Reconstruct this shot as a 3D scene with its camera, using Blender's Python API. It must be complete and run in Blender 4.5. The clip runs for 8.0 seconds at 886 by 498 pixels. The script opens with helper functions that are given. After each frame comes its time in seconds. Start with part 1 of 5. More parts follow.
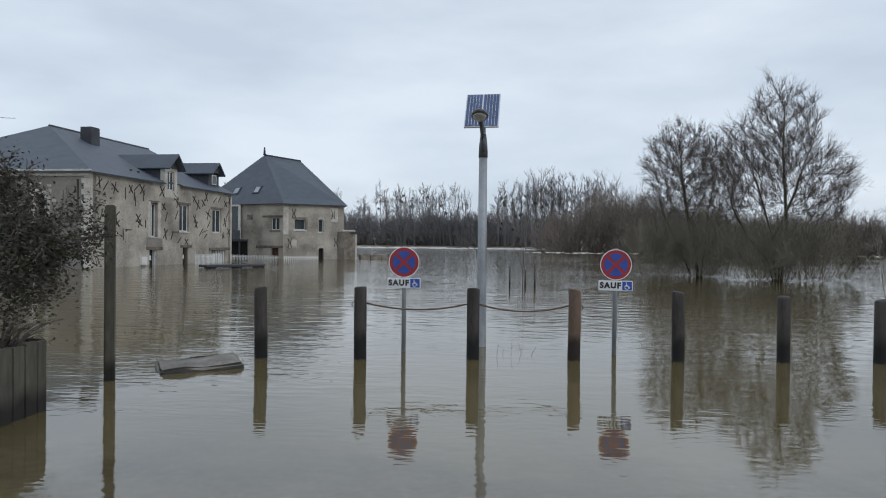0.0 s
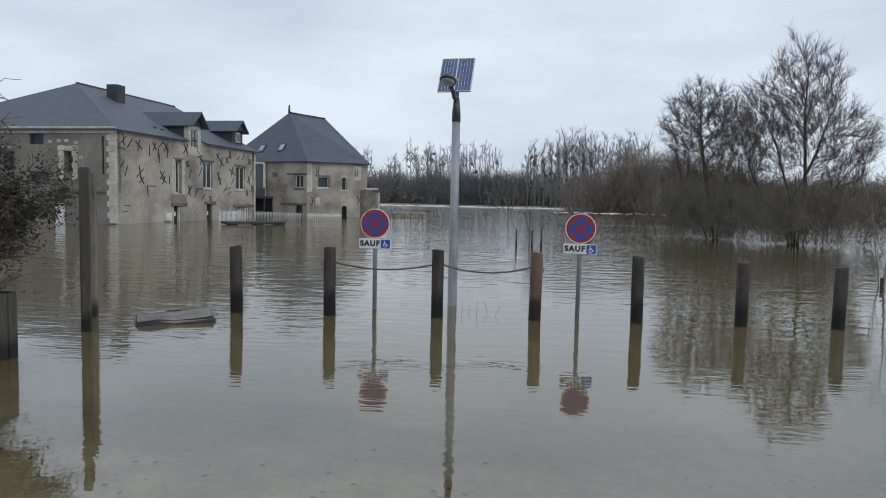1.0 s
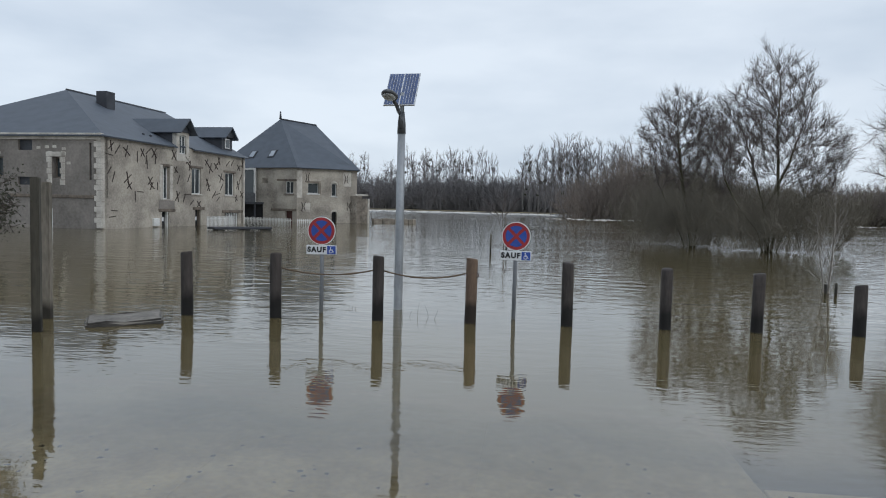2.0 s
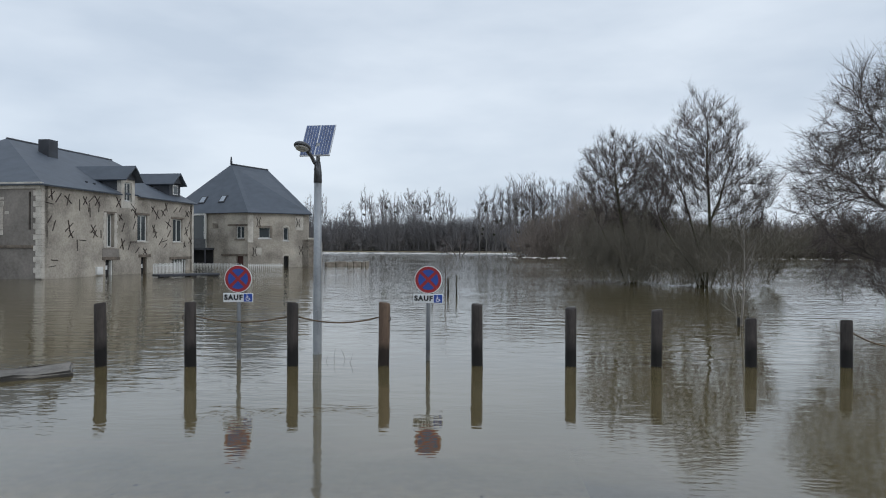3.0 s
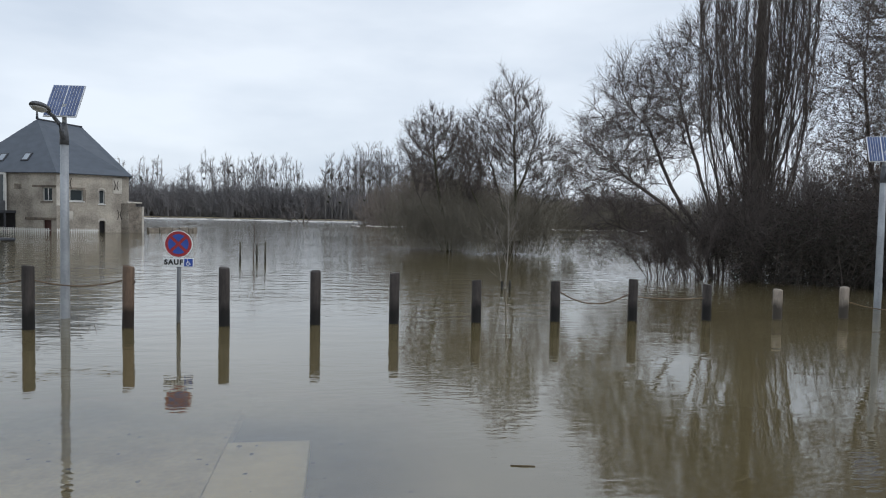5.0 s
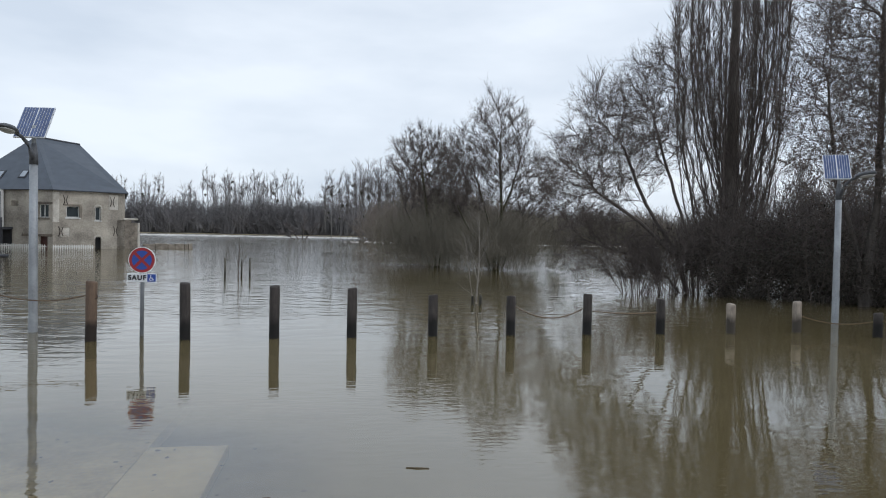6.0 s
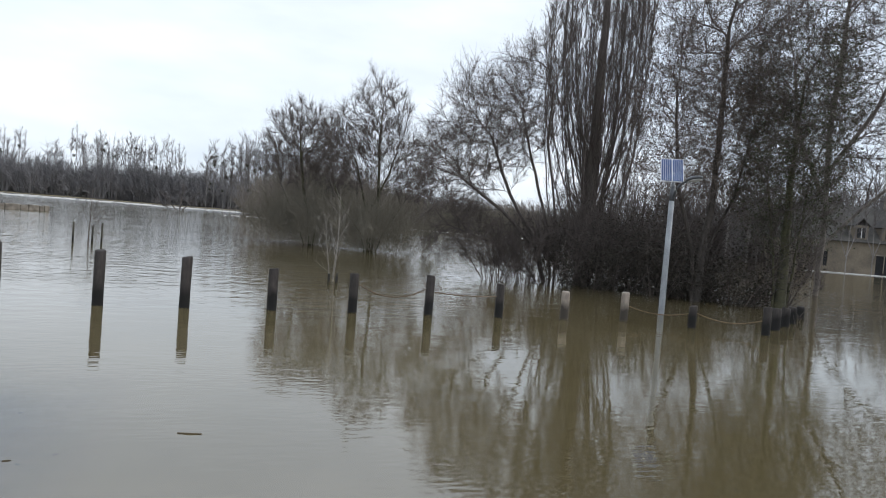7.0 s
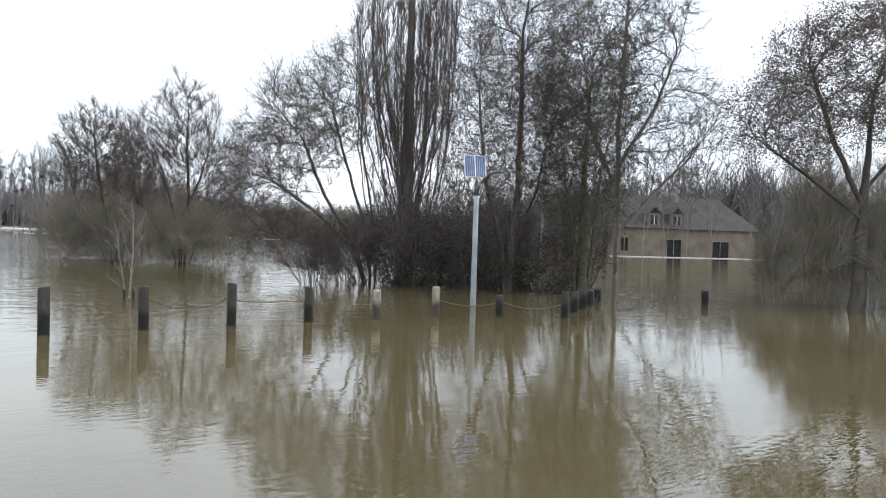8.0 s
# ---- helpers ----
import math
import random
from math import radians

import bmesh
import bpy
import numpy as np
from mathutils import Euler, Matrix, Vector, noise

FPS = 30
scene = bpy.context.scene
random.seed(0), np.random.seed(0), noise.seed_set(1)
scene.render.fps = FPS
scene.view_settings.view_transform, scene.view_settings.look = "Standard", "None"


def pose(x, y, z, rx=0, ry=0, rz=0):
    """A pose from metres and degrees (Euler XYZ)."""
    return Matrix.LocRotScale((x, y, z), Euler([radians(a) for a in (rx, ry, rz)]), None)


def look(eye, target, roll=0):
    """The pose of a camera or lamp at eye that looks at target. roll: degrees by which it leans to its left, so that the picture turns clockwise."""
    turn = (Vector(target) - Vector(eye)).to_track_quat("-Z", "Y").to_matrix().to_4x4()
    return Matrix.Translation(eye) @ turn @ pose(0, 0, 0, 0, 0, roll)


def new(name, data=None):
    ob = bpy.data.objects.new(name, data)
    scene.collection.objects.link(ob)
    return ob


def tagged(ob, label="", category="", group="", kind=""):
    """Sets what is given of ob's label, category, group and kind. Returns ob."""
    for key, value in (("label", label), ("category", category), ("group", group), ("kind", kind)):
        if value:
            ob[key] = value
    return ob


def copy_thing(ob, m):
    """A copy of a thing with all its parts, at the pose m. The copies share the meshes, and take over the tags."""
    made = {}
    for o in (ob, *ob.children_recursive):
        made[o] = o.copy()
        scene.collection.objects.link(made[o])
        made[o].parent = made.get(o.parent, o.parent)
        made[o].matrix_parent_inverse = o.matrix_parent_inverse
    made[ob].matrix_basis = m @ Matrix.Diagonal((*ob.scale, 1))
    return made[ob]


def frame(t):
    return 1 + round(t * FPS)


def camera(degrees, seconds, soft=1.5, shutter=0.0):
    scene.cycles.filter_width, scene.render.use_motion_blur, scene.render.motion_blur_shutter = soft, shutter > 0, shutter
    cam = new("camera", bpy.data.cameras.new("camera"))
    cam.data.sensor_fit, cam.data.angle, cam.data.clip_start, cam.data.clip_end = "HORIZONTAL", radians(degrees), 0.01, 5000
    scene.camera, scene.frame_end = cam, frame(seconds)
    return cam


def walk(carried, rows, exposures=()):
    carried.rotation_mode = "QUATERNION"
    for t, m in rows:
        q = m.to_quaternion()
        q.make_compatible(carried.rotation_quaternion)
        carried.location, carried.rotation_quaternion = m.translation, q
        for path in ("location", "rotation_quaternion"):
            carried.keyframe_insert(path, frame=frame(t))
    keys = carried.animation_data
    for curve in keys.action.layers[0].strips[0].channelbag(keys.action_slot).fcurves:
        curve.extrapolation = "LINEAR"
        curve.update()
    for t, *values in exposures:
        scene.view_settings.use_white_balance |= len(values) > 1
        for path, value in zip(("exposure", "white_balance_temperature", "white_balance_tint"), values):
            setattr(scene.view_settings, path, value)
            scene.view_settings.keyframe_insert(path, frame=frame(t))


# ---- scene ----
cam = camera(66.8, 8.0, 1.05)
PATH = [
    (0, (0.614, 0.418, 1.605), (0.457, 2.412, 1.587), 0.6),
    (0.5, (1.058, 0.253, 1.7), (0.77, 2.231, 1.643), -1.4),
    (1, (1.58, 0.191, 1.683), (1.331, 2.17, 1.54), 1.2),
    (1.5, (2.064, -0.037, 1.771), (1.861, 1.942, 1.563), 3.3),
    (1.7, (2.254, -0.12, 1.748), (1.986, 1.858, 1.624), 1.5),
    (2.8, (3.145, -0.397, 1.782), (3.011, 1.594, 1.648), 0.9),
    (3, (3.313, -0.483, 1.835), (3.181, 1.513, 1.831), 0.2),
    (3.5, (3.708, -0.642, 1.758), (3.708, 1.358, 1.788), 1.1),
    (4, (4.146, -0.814, 1.786), (4.19, 1.185, 1.803), 0.4),
    (4.5, (4.561, -1.12, 1.801), (4.77, 0.865, 1.67), 1.7),
    (4.7, (4.733, -1.2, 1.813), (5.025, 0.776, 1.713), 0.9),
    (5.8, (5.619, -1.727, 1.867), (5.933, 0.247, 1.784), 1.3),
    (6, (5.749, -1.813, 1.863), (6.047, 0.164, 1.818), 1.1),
    (6.5, (6.268, -1.946, 1.784), (6.78, -0.017, 1.646), 4.9),
    (7, (6.532, -2.074, 1.806), (7.15, -0.174, 1.729), 4.7),
    (7.5, (6.862, -2.199, 1.83), (7.609, -0.346, 1.754), 2.3),
    (8, (7.099, -2.115, 1.777), (8.161, -0.421, 1.736), 1.8),
]
EXPOSURES = [(0, 0.0, 6290, 11), (1.5, 0.05, 6300, 11), (3, 0.0, 6280, 11), (3.5, -0.16, 6260, 11), (4.5, 0.12, 6400, 12), (6, 0.2, 6400, 12), (7, 0.42, 6450, 12), (7.5, 0.52, 6470, 12), (8, 0.97, 6560, 11)]
walk(cam, [(t, look(eye, target, roll)) for t, eye, target, roll in PATH], EXPOSURES)

# ---- sky and light ----
world = bpy.data.worlds.new("overcast_sky")
scene.world = world
world.use_nodes = True
wn, wl = world.node_tree.nodes, world.node_tree.links
wn.clear()
sky = wn.new("ShaderNodeTexSky")
sky.sky_type, sky.sun_disc = "NISHITA", False
sky.sun_elevation, sky.sun_rotation = radians(35), radians(115)
wcoord = wn.new("ShaderNodeTexCoord")
wmap = wn.new("ShaderNodeMapping")
wmap.inputs["Scale"].default_value = (1.0, 1.0, 3.2)
wnoise = wn.new("ShaderNodeTexNoise")
wnoise.inputs["Scale"].default_value, wnoise.inputs["Detail"].default_value = 2.1, 5.0
wnoise.inputs["Roughness"].default_value = 0.5
wramp = wn.new("ShaderNodeValToRGB")
wramp.color_ramp.elements[0].position, wramp.color_ramp.elements[0].color = 0.36, (0.60, 0.68, 0.765, 1)
wramp.color_ramp.elements[1].position, wramp.color_ramp.elements[1].color = 0.62, (0.80, 0.87, 0.93, 1)
wsky = wn.new("ShaderNodeMix")
wsky.data_type, wsky.blend_type = "RGBA", "MULTIPLY"
wsky.inputs["Factor"].default_value = 1.0
wsky.inputs["B"].default_value = (0.10, 0.10, 0.10, 1)
wmix = wn.new("ShaderNodeMix")
wmix.data_type = "RGBA"
wmix.inputs["Factor"].default_value = 0.9
wback = wn.new("ShaderNodeBackground")
wback.inputs["Strength"].default_value = 1.0
wout = wn.new("ShaderNodeOutputWorld")
wl.new(wcoord.outputs["Generated"], wmap.inputs["Vector"])
wl.new(wmap.outputs["Vector"], wnoise.inputs["Vector"])
wl.new(wnoise.outputs["Fac"], wramp.inputs["Fac"])
wl.new(sky.outputs["Color"], wsky.inputs["A"])
wl.new(wsky.outputs["Result"], wmix.inputs["A"])
wl.new(wramp.outputs["Color"], wmix.inputs["B"])
wl.new(wmix.outputs["Result"], wback.inputs["Color"])
wl.new(wback.outputs["Background"], wout.inputs["Surface"])

sun = new("sun", bpy.data.lights.new("sun", "SUN"))
sun.data.energy, sun.data.angle, sun.data.color = 0.5, radians(25), (1.0, 0.96, 0.9)
sun.matrix_world = look((30, -14, 24), (0, 0, 0))


# ---- materials ----
def material(name, light, dark, scale=4.0, rough=0.8, bump=0.3, fine=9.0, metal=0.0, island=0.0, stretch=(1, 1, 1), wet=0.0, depth=0.01):
    """A surface with large stains and fine grain between two colours; wet: the height up to which it is soaked."""
    m = bpy.data.materials.new(name)
    m.use_nodes = True
    n, k = m.node_tree.nodes, m.node_tree.links
    bsdf = n["Principled BSDF"]
    geo = n.new("ShaderNodeNewGeometry")
    mp = n.new("ShaderNodeMapping")
    mp.inputs["Scale"].default_value = stretch
    k.new(geo.outputs["Position"], mp.inputs["Vector"])
    big, small = n.new("ShaderNodeTexNoise"), n.new("ShaderNodeTexNoise")
    big.inputs["Scale"].default_value, big.inputs["Detail"].default_value = scale, 5.0
    small.inputs["Scale"].default_value, small.inputs["Detail"].default_value = scale * fine, 3.0
    k.new(mp.outputs["Vector"], big.inputs["Vector"])
    k.new(mp.outputs["Vector"], small.inputs["Vector"])
    add = n.new("ShaderNodeMath")
    add.operation = "MULTIPLY_ADD"
    k.new(small.outputs["Fac"], add.inputs[0])
    add.inputs[1].default_value = 0.45
    k.new(big.outputs["Fac"], add.inputs[2])
    last = add
    if island:
        more = n.new("ShaderNodeMath")
        more.operation = "MULTIPLY_ADD"
        k.new(geo.outputs["Random Per Island"], more.inputs[0])
        more.inputs[1].default_value = island
        k.new(add.outputs[0], more.inputs[2])
        last = more
    ramp = n.new("ShaderNodeValToRGB")
    ramp.color_ramp.elements[0].position, ramp.color_ramp.elements[0].color = 0.5, (*dark, 1)
    ramp.color_ramp.elements[1].position, ramp.color_ramp.elements[1].color = 0.95 + island, (*light, 1)
    k.new(last.outputs[0], ramp.inputs["Fac"])
    colour = ramp.outputs["Color"]
    if wet:
        sep = n.new("ShaderNodeSeparateXYZ")
        k.new(geo.outputs["Position"], sep.inputs[0])
        edge = n.new("ShaderNodeMath")
        edge.operation = "MULTIPLY_ADD"
        k.new(big.outputs["Fac"], edge.inputs[0])
        edge.inputs[1].default_value = -0.35
        k.new(sep.outputs["Z"], edge.inputs[2])
        rng = n.new("ShaderNodeMapRange")
        rng.inputs["From Min"].default_value, rng.inputs["From Max"].default_value = wet - 0.25, wet - 0.1
        k.new(edge.outputs[0], rng.inputs["Value"])
        soak = n.new("ShaderNodeMix")
        soak.data_type = "RGBA"
        k.new(rng.outputs["Result"], soak.inputs["Factor"])
        soak.inputs["A"].default_value = (dark[0] * 0.3, dark[1] * 0.3, dark[2] * 0.28, 1)
        k.new(colour, soak.inputs["B"])
        colour = soak.outputs["Result"]
    k.new(colour, bsdf.inputs["Base Color"])
    bsdf.inputs["Roughness"].default_value, bsdf.inputs["Metallic"].default_value = rough, metal
    if bump:
        b = n.new("ShaderNodeBump")
        b.inputs["Strength"].default_value, b.inputs["Distance"].default_value = bump, depth
        k.new(last.outputs[0] if not island else add.outputs[0], b.inputs["Height"])
        k.new(b.outputs["Normal"], bsdf.inputs["Normal"])
    return m


def plain(name, colour, rough=0.6, metal=0.0):
    m = bpy.data.materials.new(name)
    m.use_nodes = True
    b = m.node_tree.nodes["Principled BSDF"]
    b.inputs["Base Color"].default_value, b.inputs["Roughness"].default_value, b.inputs["Metallic"].default_value = (*colour, 1), rough, metal
    return m


RENDER_WALL = material("lime_render", (0.50, 0.455, 0.385), (0.19, 0.17, 0.145), 0.6, 0.9, 0.4, 14, depth=0.02)
RENDER_GREY = material("grey_render", (0.27, 0.245, 0.22), (0.13, 0.118, 0.105), 0.5, 0.9, 0.4, 14, depth=0.02)
STONE = material("tufa_stone", (0.62, 0.59, 0.53), (0.33, 0.30, 0.26), 1.5, 0.85, 0.5, 9, depth=0.02)
RUBBLE = material("rubble_stone", (0.30, 0.26, 0.21), (0.11, 0.095, 0.08), 2.2, 0.9, 0.9, 5, depth=0.05)
SLATE = material("slate", (0.088, 0.105, 0.132), (0.066, 0.08, 0.10), 1.4, 0.6, 0.4, 12, stretch=(1, 1, 1.6), depth=0.012)
SLATE_DARK = material("dark_slate", (0.05, 0.055, 0.066), (0.026, 0.028, 0.034), 1.2, 0.6, 0.4, 9)
OAK = material("weathered_oak", (0.20, 0.165, 0.13), (0.085, 0.07, 0.058), 2.5, 0.85, 0.5, 8, stretch=(1, 1, 0.3))
IRON = material("rusted_iron", (0.075, 0.055, 0.045), (0.03, 0.025, 0.023), 5, 0.8, 0.3)
WHITE = material("white_paint", (0.72, 0.72, 0.70), (0.52, 0.52, 0.50), 1.2, 0.55, 0.05)
DOOR_RED = material("dark_red_door", (0.10, 0.035, 0.028), (0.05, 0.018, 0.015), 2, 0.6, 0.2)
# near-black colour that stands in for the shade inside openings
DARK = material("painted_interior_shade", (0.02, 0.02, 0.022), (0.008, 0.008, 0.009), 2, 0.9, 0.0)
POST = material("bollard_wood", (0.066, 0.055, 0.050), (0.022, 0.019, 0.017), 7, 0.85, 0.8, 6, stretch=(1, 1, 0.22), wet=0.32, depth=0.008)
POST_RED = material("reddish_bollard_wood", (0.173, 0.116, 0.079), (0.068, 0.044, 0.032), 7, 0.85, 0.8, 6, stretch=(1, 1, 0.22), wet=0.30, depth=0.008)
POST_PALE = material("pale_bollard_wood", (0.40, 0.34, 0.28), (0.17, 0.14, 0.115), 7, 0.85, 0.8, 6, stretch=(1, 1, 0.22), wet=0.33, depth=0.008)
GREYWOOD = material("grey_weathered_wood", (0.27, 0.24, 0.195), (0.10, 0.088, 0.07), 3, 0.85, 0.6, 8, stretch=(1, 1, 0.25), wet=0.2)
POLEWOOD = material("dark_post_wood", (0.115, 0.105, 0.08), (0.05, 0.045, 0.036), 3, 0.85, 0.6, 8, stretch=(1, 1, 0.2), wet=0.22)
ROPE = material("old_rope", (0.17, 0.12, 0.08), (0.07, 0.05, 0.035), 20, 0.9, 0.5)
STEEL = material("galvanised_steel", (0.36, 0.38, 0.40), (0.24, 0.255, 0.27), 3, 0.5, 0.1, metal=0.35)
STEEL_DARK = material("dark_grey_metal", (0.12, 0.125, 0.135), (0.07, 0.073, 0.08), 3, 0.5, 0.1, metal=0.3)
ALU = material("aluminium", (0.72, 0.73, 0.75), (0.58, 0.59, 0.61), 3, 0.4, 0.0, metal=0.6)
# cell blue, lightened to include the sky's reflection on the panel
CELL = material("sky_brightened_cell", (0.10, 0.145, 0.285), (0.055, 0.08, 0.17), 6, 0.25, 0.0)
LENS = material("lamp_lens", (0.42, 0.42, 0.40), (0.30, 0.30, 0.29), 4, 0.25, 0.0)
SIGN_RED = material("sign_red", (0.36, 0.024, 0.030), (0.27, 0.018, 0.024), 3, 0.45, 0.0)
SIGN_BLUE = material("sign_blue", (0.026, 0.075, 0.36), (0.02, 0.058, 0.28), 3, 0.45, 0.0)
SIGN_WHITE = material("sign_white", (0.78, 0.79, 0.80), (0.66, 0.67, 0.68), 3, 0.45, 0.0)
SIGN_BLACK = plain("sign_black", (0.02, 0.02, 0.022), 0.5)
BARK = material("bark", (0.165, 0.14, 0.125), (0.065, 0.055, 0.05), 6, 0.9, 0.6, 6, stretch=(1, 1, 0.3))
BARK_DARK = material("dark_wet_bark", (0.10, 0.085, 0.074), (0.04, 0.034, 0.03), 6, 0.9, 0.6, 6, stretch=(1, 1, 0.3))
BARK_GREY = material("grey_bark", (0.19, 0.165, 0.145), (0.085, 0.072, 0.063), 6, 0.9, 0.6, 6, stretch=(1, 1, 0.3))
BARK_MOSS = material("mossy_bark", (0.11, 0.105, 0.058), (0.045, 0.042, 0.028), 3, 0.95, 0.6, 6)
BARK_BIRCH = material("pale_birch_bark", (0.30, 0.27, 0.235), (0.14, 0.124, 0.108), 9, 0.8, 0.3, 5)
TWIG = material("twigs", (0.125, 0.103, 0.093), (0.058, 0.048, 0.044), 2, 0.9, 0.0, island=0.3)
# far twigs and bark are paled: distance haze mixed into the base colour
TWIG_FAR = material("hazed_far_twigs", (0.165, 0.148, 0.145), (0.105, 0.095, 0.093), 0.2, 0.95, 0.0, island=0.3)
BARK_PALE = material("hazed_far_bark", (0.27, 0.25, 0.235), (0.15, 0.14, 0.132), 0.5, 0.9, 0.0)
FOAM = material("pale_foam", (0.66, 0.64, 0.60), (0.36, 0.34, 0.31), 1.0, 0.8, 0.0, island=0.3)
TWIG_BROWN = material("brown_twigs", (0.225, 0.188, 0.162), (0.155, 0.132, 0.116), 0.06, 0.95, 0.0, island=0.25)
TWIG_OLIVE = material("olive_twigs", (0.215, 0.192, 0.150), (0.148, 0.132, 0.105), 0.2, 0.95, 0.0, island=0.25)
LEAF_DARK = material("ivy_leaf", (0.055, 0.062, 0.026), (0.018, 0.022, 0.012), 3, 0.6, 0.0, island=0.5)
LEAF_BRAMBLE = material("bramble_leaf", (0.042, 0.034, 0.026), (0.016, 0.016, 0.012), 3, 0.75, 0.0, island=0.5)
LEAF_BROWN = material("withered_leaf", (0.135, 0.10, 0.078), (0.06, 0.047, 0.038), 3, 0.8, 0.0, island=0.5)
# pale base colour paints the sky mirrored in the roof panes
SKY_PANE = material("sky_reflection_pane", (0.38, 0.42, 0.47), (0.30, 0.34, 0.39), 1.5, 0.12, 0.0, 2)
LEAF_GREEN = material("shrub_leaf", (0.04, 0.039, 0.021), (0.014, 0.015, 0.010), 3, 0.6, 0.0, island=0.5)
MISTLE = material("mistletoe", (0.05, 0.052, 0.028), (0.02, 0.022, 0.014), 2, 0.9, 0.0, island=0.4)
SILT = material("silt", (0.34, 0.285, 0.18), (0.17, 0.14, 0.088), 0.35, 0.95, 0.3, 12)
CONCRETE = material("pale_concrete", (0.88, 0.77, 0.51), (0.52, 0.42, 0.25), 2.1, 0.9, 0.3, 10)
CONCRETE_B = material("bright_concrete", (0.90, 0.79, 0.54), (0.74, 0.63, 0.41), 1.2, 0.9, 0.2, 10)
SLAB_SIDE = material("dark_slab_side", (0.06, 0.054, 0.046), (0.022, 0.02, 0.018), 6, 0.5, 0.5, 8)
SLAB = material("grey_worn_slab", (0.27, 0.25, 0.22), (0.10, 0.09, 0.08), 3.5, 0.85, 0.9, 6, depth=0.03)
POLE_GREY = material("grey_sign_post", (0.20, 0.21, 0.22), (0.12, 0.127, 0.135), 4, 0.55, 0.1, metal=0.2)
OCHRE = material("ochre_render", (0.22, 0.183, 0.137), (0.115, 0.097, 0.075), 0.7, 0.9, 0.3, 10)
OLD_ROOF = material("mossy_grey_roof", (0.075, 0.07, 0.063), (0.04, 0.038, 0.034), 0.8, 0.8, 0.3, 10)
# grey of the air over the distance, painted into the twig colour
TWIG_HAZE = material("hazed_grey_twigs", (0.215, 0.205, 0.208), (0.155, 0.148, 0.151), 0.03, 0.95, 0.0, island=0.25)
LITTER = material("wet_leaf_litter", (0.10, 0.075, 0.045), (0.035, 0.028, 0.02), 5, 0.8, 0.2, island=0.4)


def glass_material(name):
    m = bpy.data.materials.new(name)
    m.use_nodes = True
    b = m.node_tree.nodes["Principled BSDF"]
    b.inputs["Base Color"].default_value = (0.05, 0.06, 0.065, 1)
    b.inputs["Roughness"].default_value, b.inputs["IOR"].default_value = 0.06, 1.5
    return m


GLASS = glass_material("window_glass")


def water_material():
    """Turbid flood water: a rippled glossy skin over silt-laden water that is clear only where it is shallow."""
    m = bpy.data.materials.new("flood_water")
    m.use_nodes = True
    n, k = m.node_tree.nodes, m.node_tree.links
    n.clear()
    geo = n.new("ShaderNodeNewGeometry")

    def noise_node(scale, detail, stretch=(1, 1, 1), rough=0.55):
        mp = n.new("ShaderNodeMapping")
        mp.inputs["Scale"].default_value = stretch
        k.new(geo.outputs["Position"], mp.inputs["Vector"])
        t = n.new("ShaderNodeTexNoise")
        t.inputs["Scale"].default_value, t.inputs["Detail"].default_value, t.inputs["Roughness"].default_value = scale, detail, rough
        k.new(mp.outputs["Vector"], t.inputs["Vector"])
        return t.outputs["Fac"]

    def maths(op, a, b, c=None):
        x = n.new("ShaderNodeMath")
        x.operation = op
        for slot, v in zip(x.inputs, (a, b, c)):
            if v is None:
                continue
            if isinstance(v, (int, float)):
                slot.default_value = v
            else:
                k.new(v, slot)
        return x.outputs[0]

    def ranged(v, lo, hi, a=0.0, b=1.0):
        r = n.new("ShaderNodeMapRange")
        r.interpolation_type = "SMOOTHSTEP"
        for key, val in (("From Min", lo), ("From Max", hi), ("To Min", a), ("To Max", b)):
            r.inputs[key].default_value = val
        k.new(v, r.inputs["Value"])
        return r.outputs["Result"]

    sep = n.new("ShaderNodeSeparateXYZ")
    k.new(geo.outputs["Position"], sep.inputs[0])
    px, py = sep.outputs["X"], sep.outputs["Y"]
    # ripples: wind patches over a calm swell, the sheltered shallows nearly still
    patch = ranged(noise_node(0.16, 2, (0.6, 1.3, 1)), 0.44, 0.62)
    open_water = maths("ADD", ranged(py, 5.0, 17.0, 0.10, 1.3), ranged(py, 30.0, 90.0, 0.0, 2.5))
    chop = maths("MULTIPLY", noise_node(4.5, 2.0, (0.6, 1.4, 1)), maths("MULTIPLY", maths("MULTIPLY_ADD", patch, 0.85, 0.15), open_water))
    # the current breaks over the awash slab and posts
    dx, dy = maths("MULTIPLY_ADD", px, 0.24, 0.62), maths("MULTIPLY_ADD", py, 0.42, -3.9)
    wake = ranged(maths("ADD", maths("MULTIPLY", dx, dx), maths("MULTIPLY", dy, dy)), 0.05, 1.3, 0.75, 0.0)
    chop = maths("MULTIPLY_ADD", noise_node(4.2, 2.5, (0.6, 1.6, 1)), wake, chop)
    swell = maths("MULTIPLY", noise_node(1.7, 2.2, (0.7, 1.4, 1)), ranged(py, 6.0, 17.0, 0.10, 0.95))
    fret = maths("MULTIPLY", noise_node(9.0, 1.5, (0.55, 1.5, 1)), ranged(noise_node(0.5, 2, (0.5, 1.2, 1)), 0.40, 0.60, 0.03, 0.085))
    height = maths("ADD", maths("MULTIPLY_ADD", chop, 0.34, swell), fret)
    bump = n.new("ShaderNodeBump")
    bump.inputs["Strength"].default_value, bump.inputs["Distance"].default_value = 1.0, 0.026
    k.new(height, bump.inputs["Height"])
    fres = n.new("ShaderNodeFresnel")
    fres.inputs["IOR"].default_value = 2.3
    k.new(bump.outputs["Normal"], fres.inputs["Normal"])
    gloss = n.new("ShaderNodeBsdfGlossy")
    k.new(ranged(py, 60.0, 240.0, 0.02, 0.22), gloss.inputs["Roughness"])
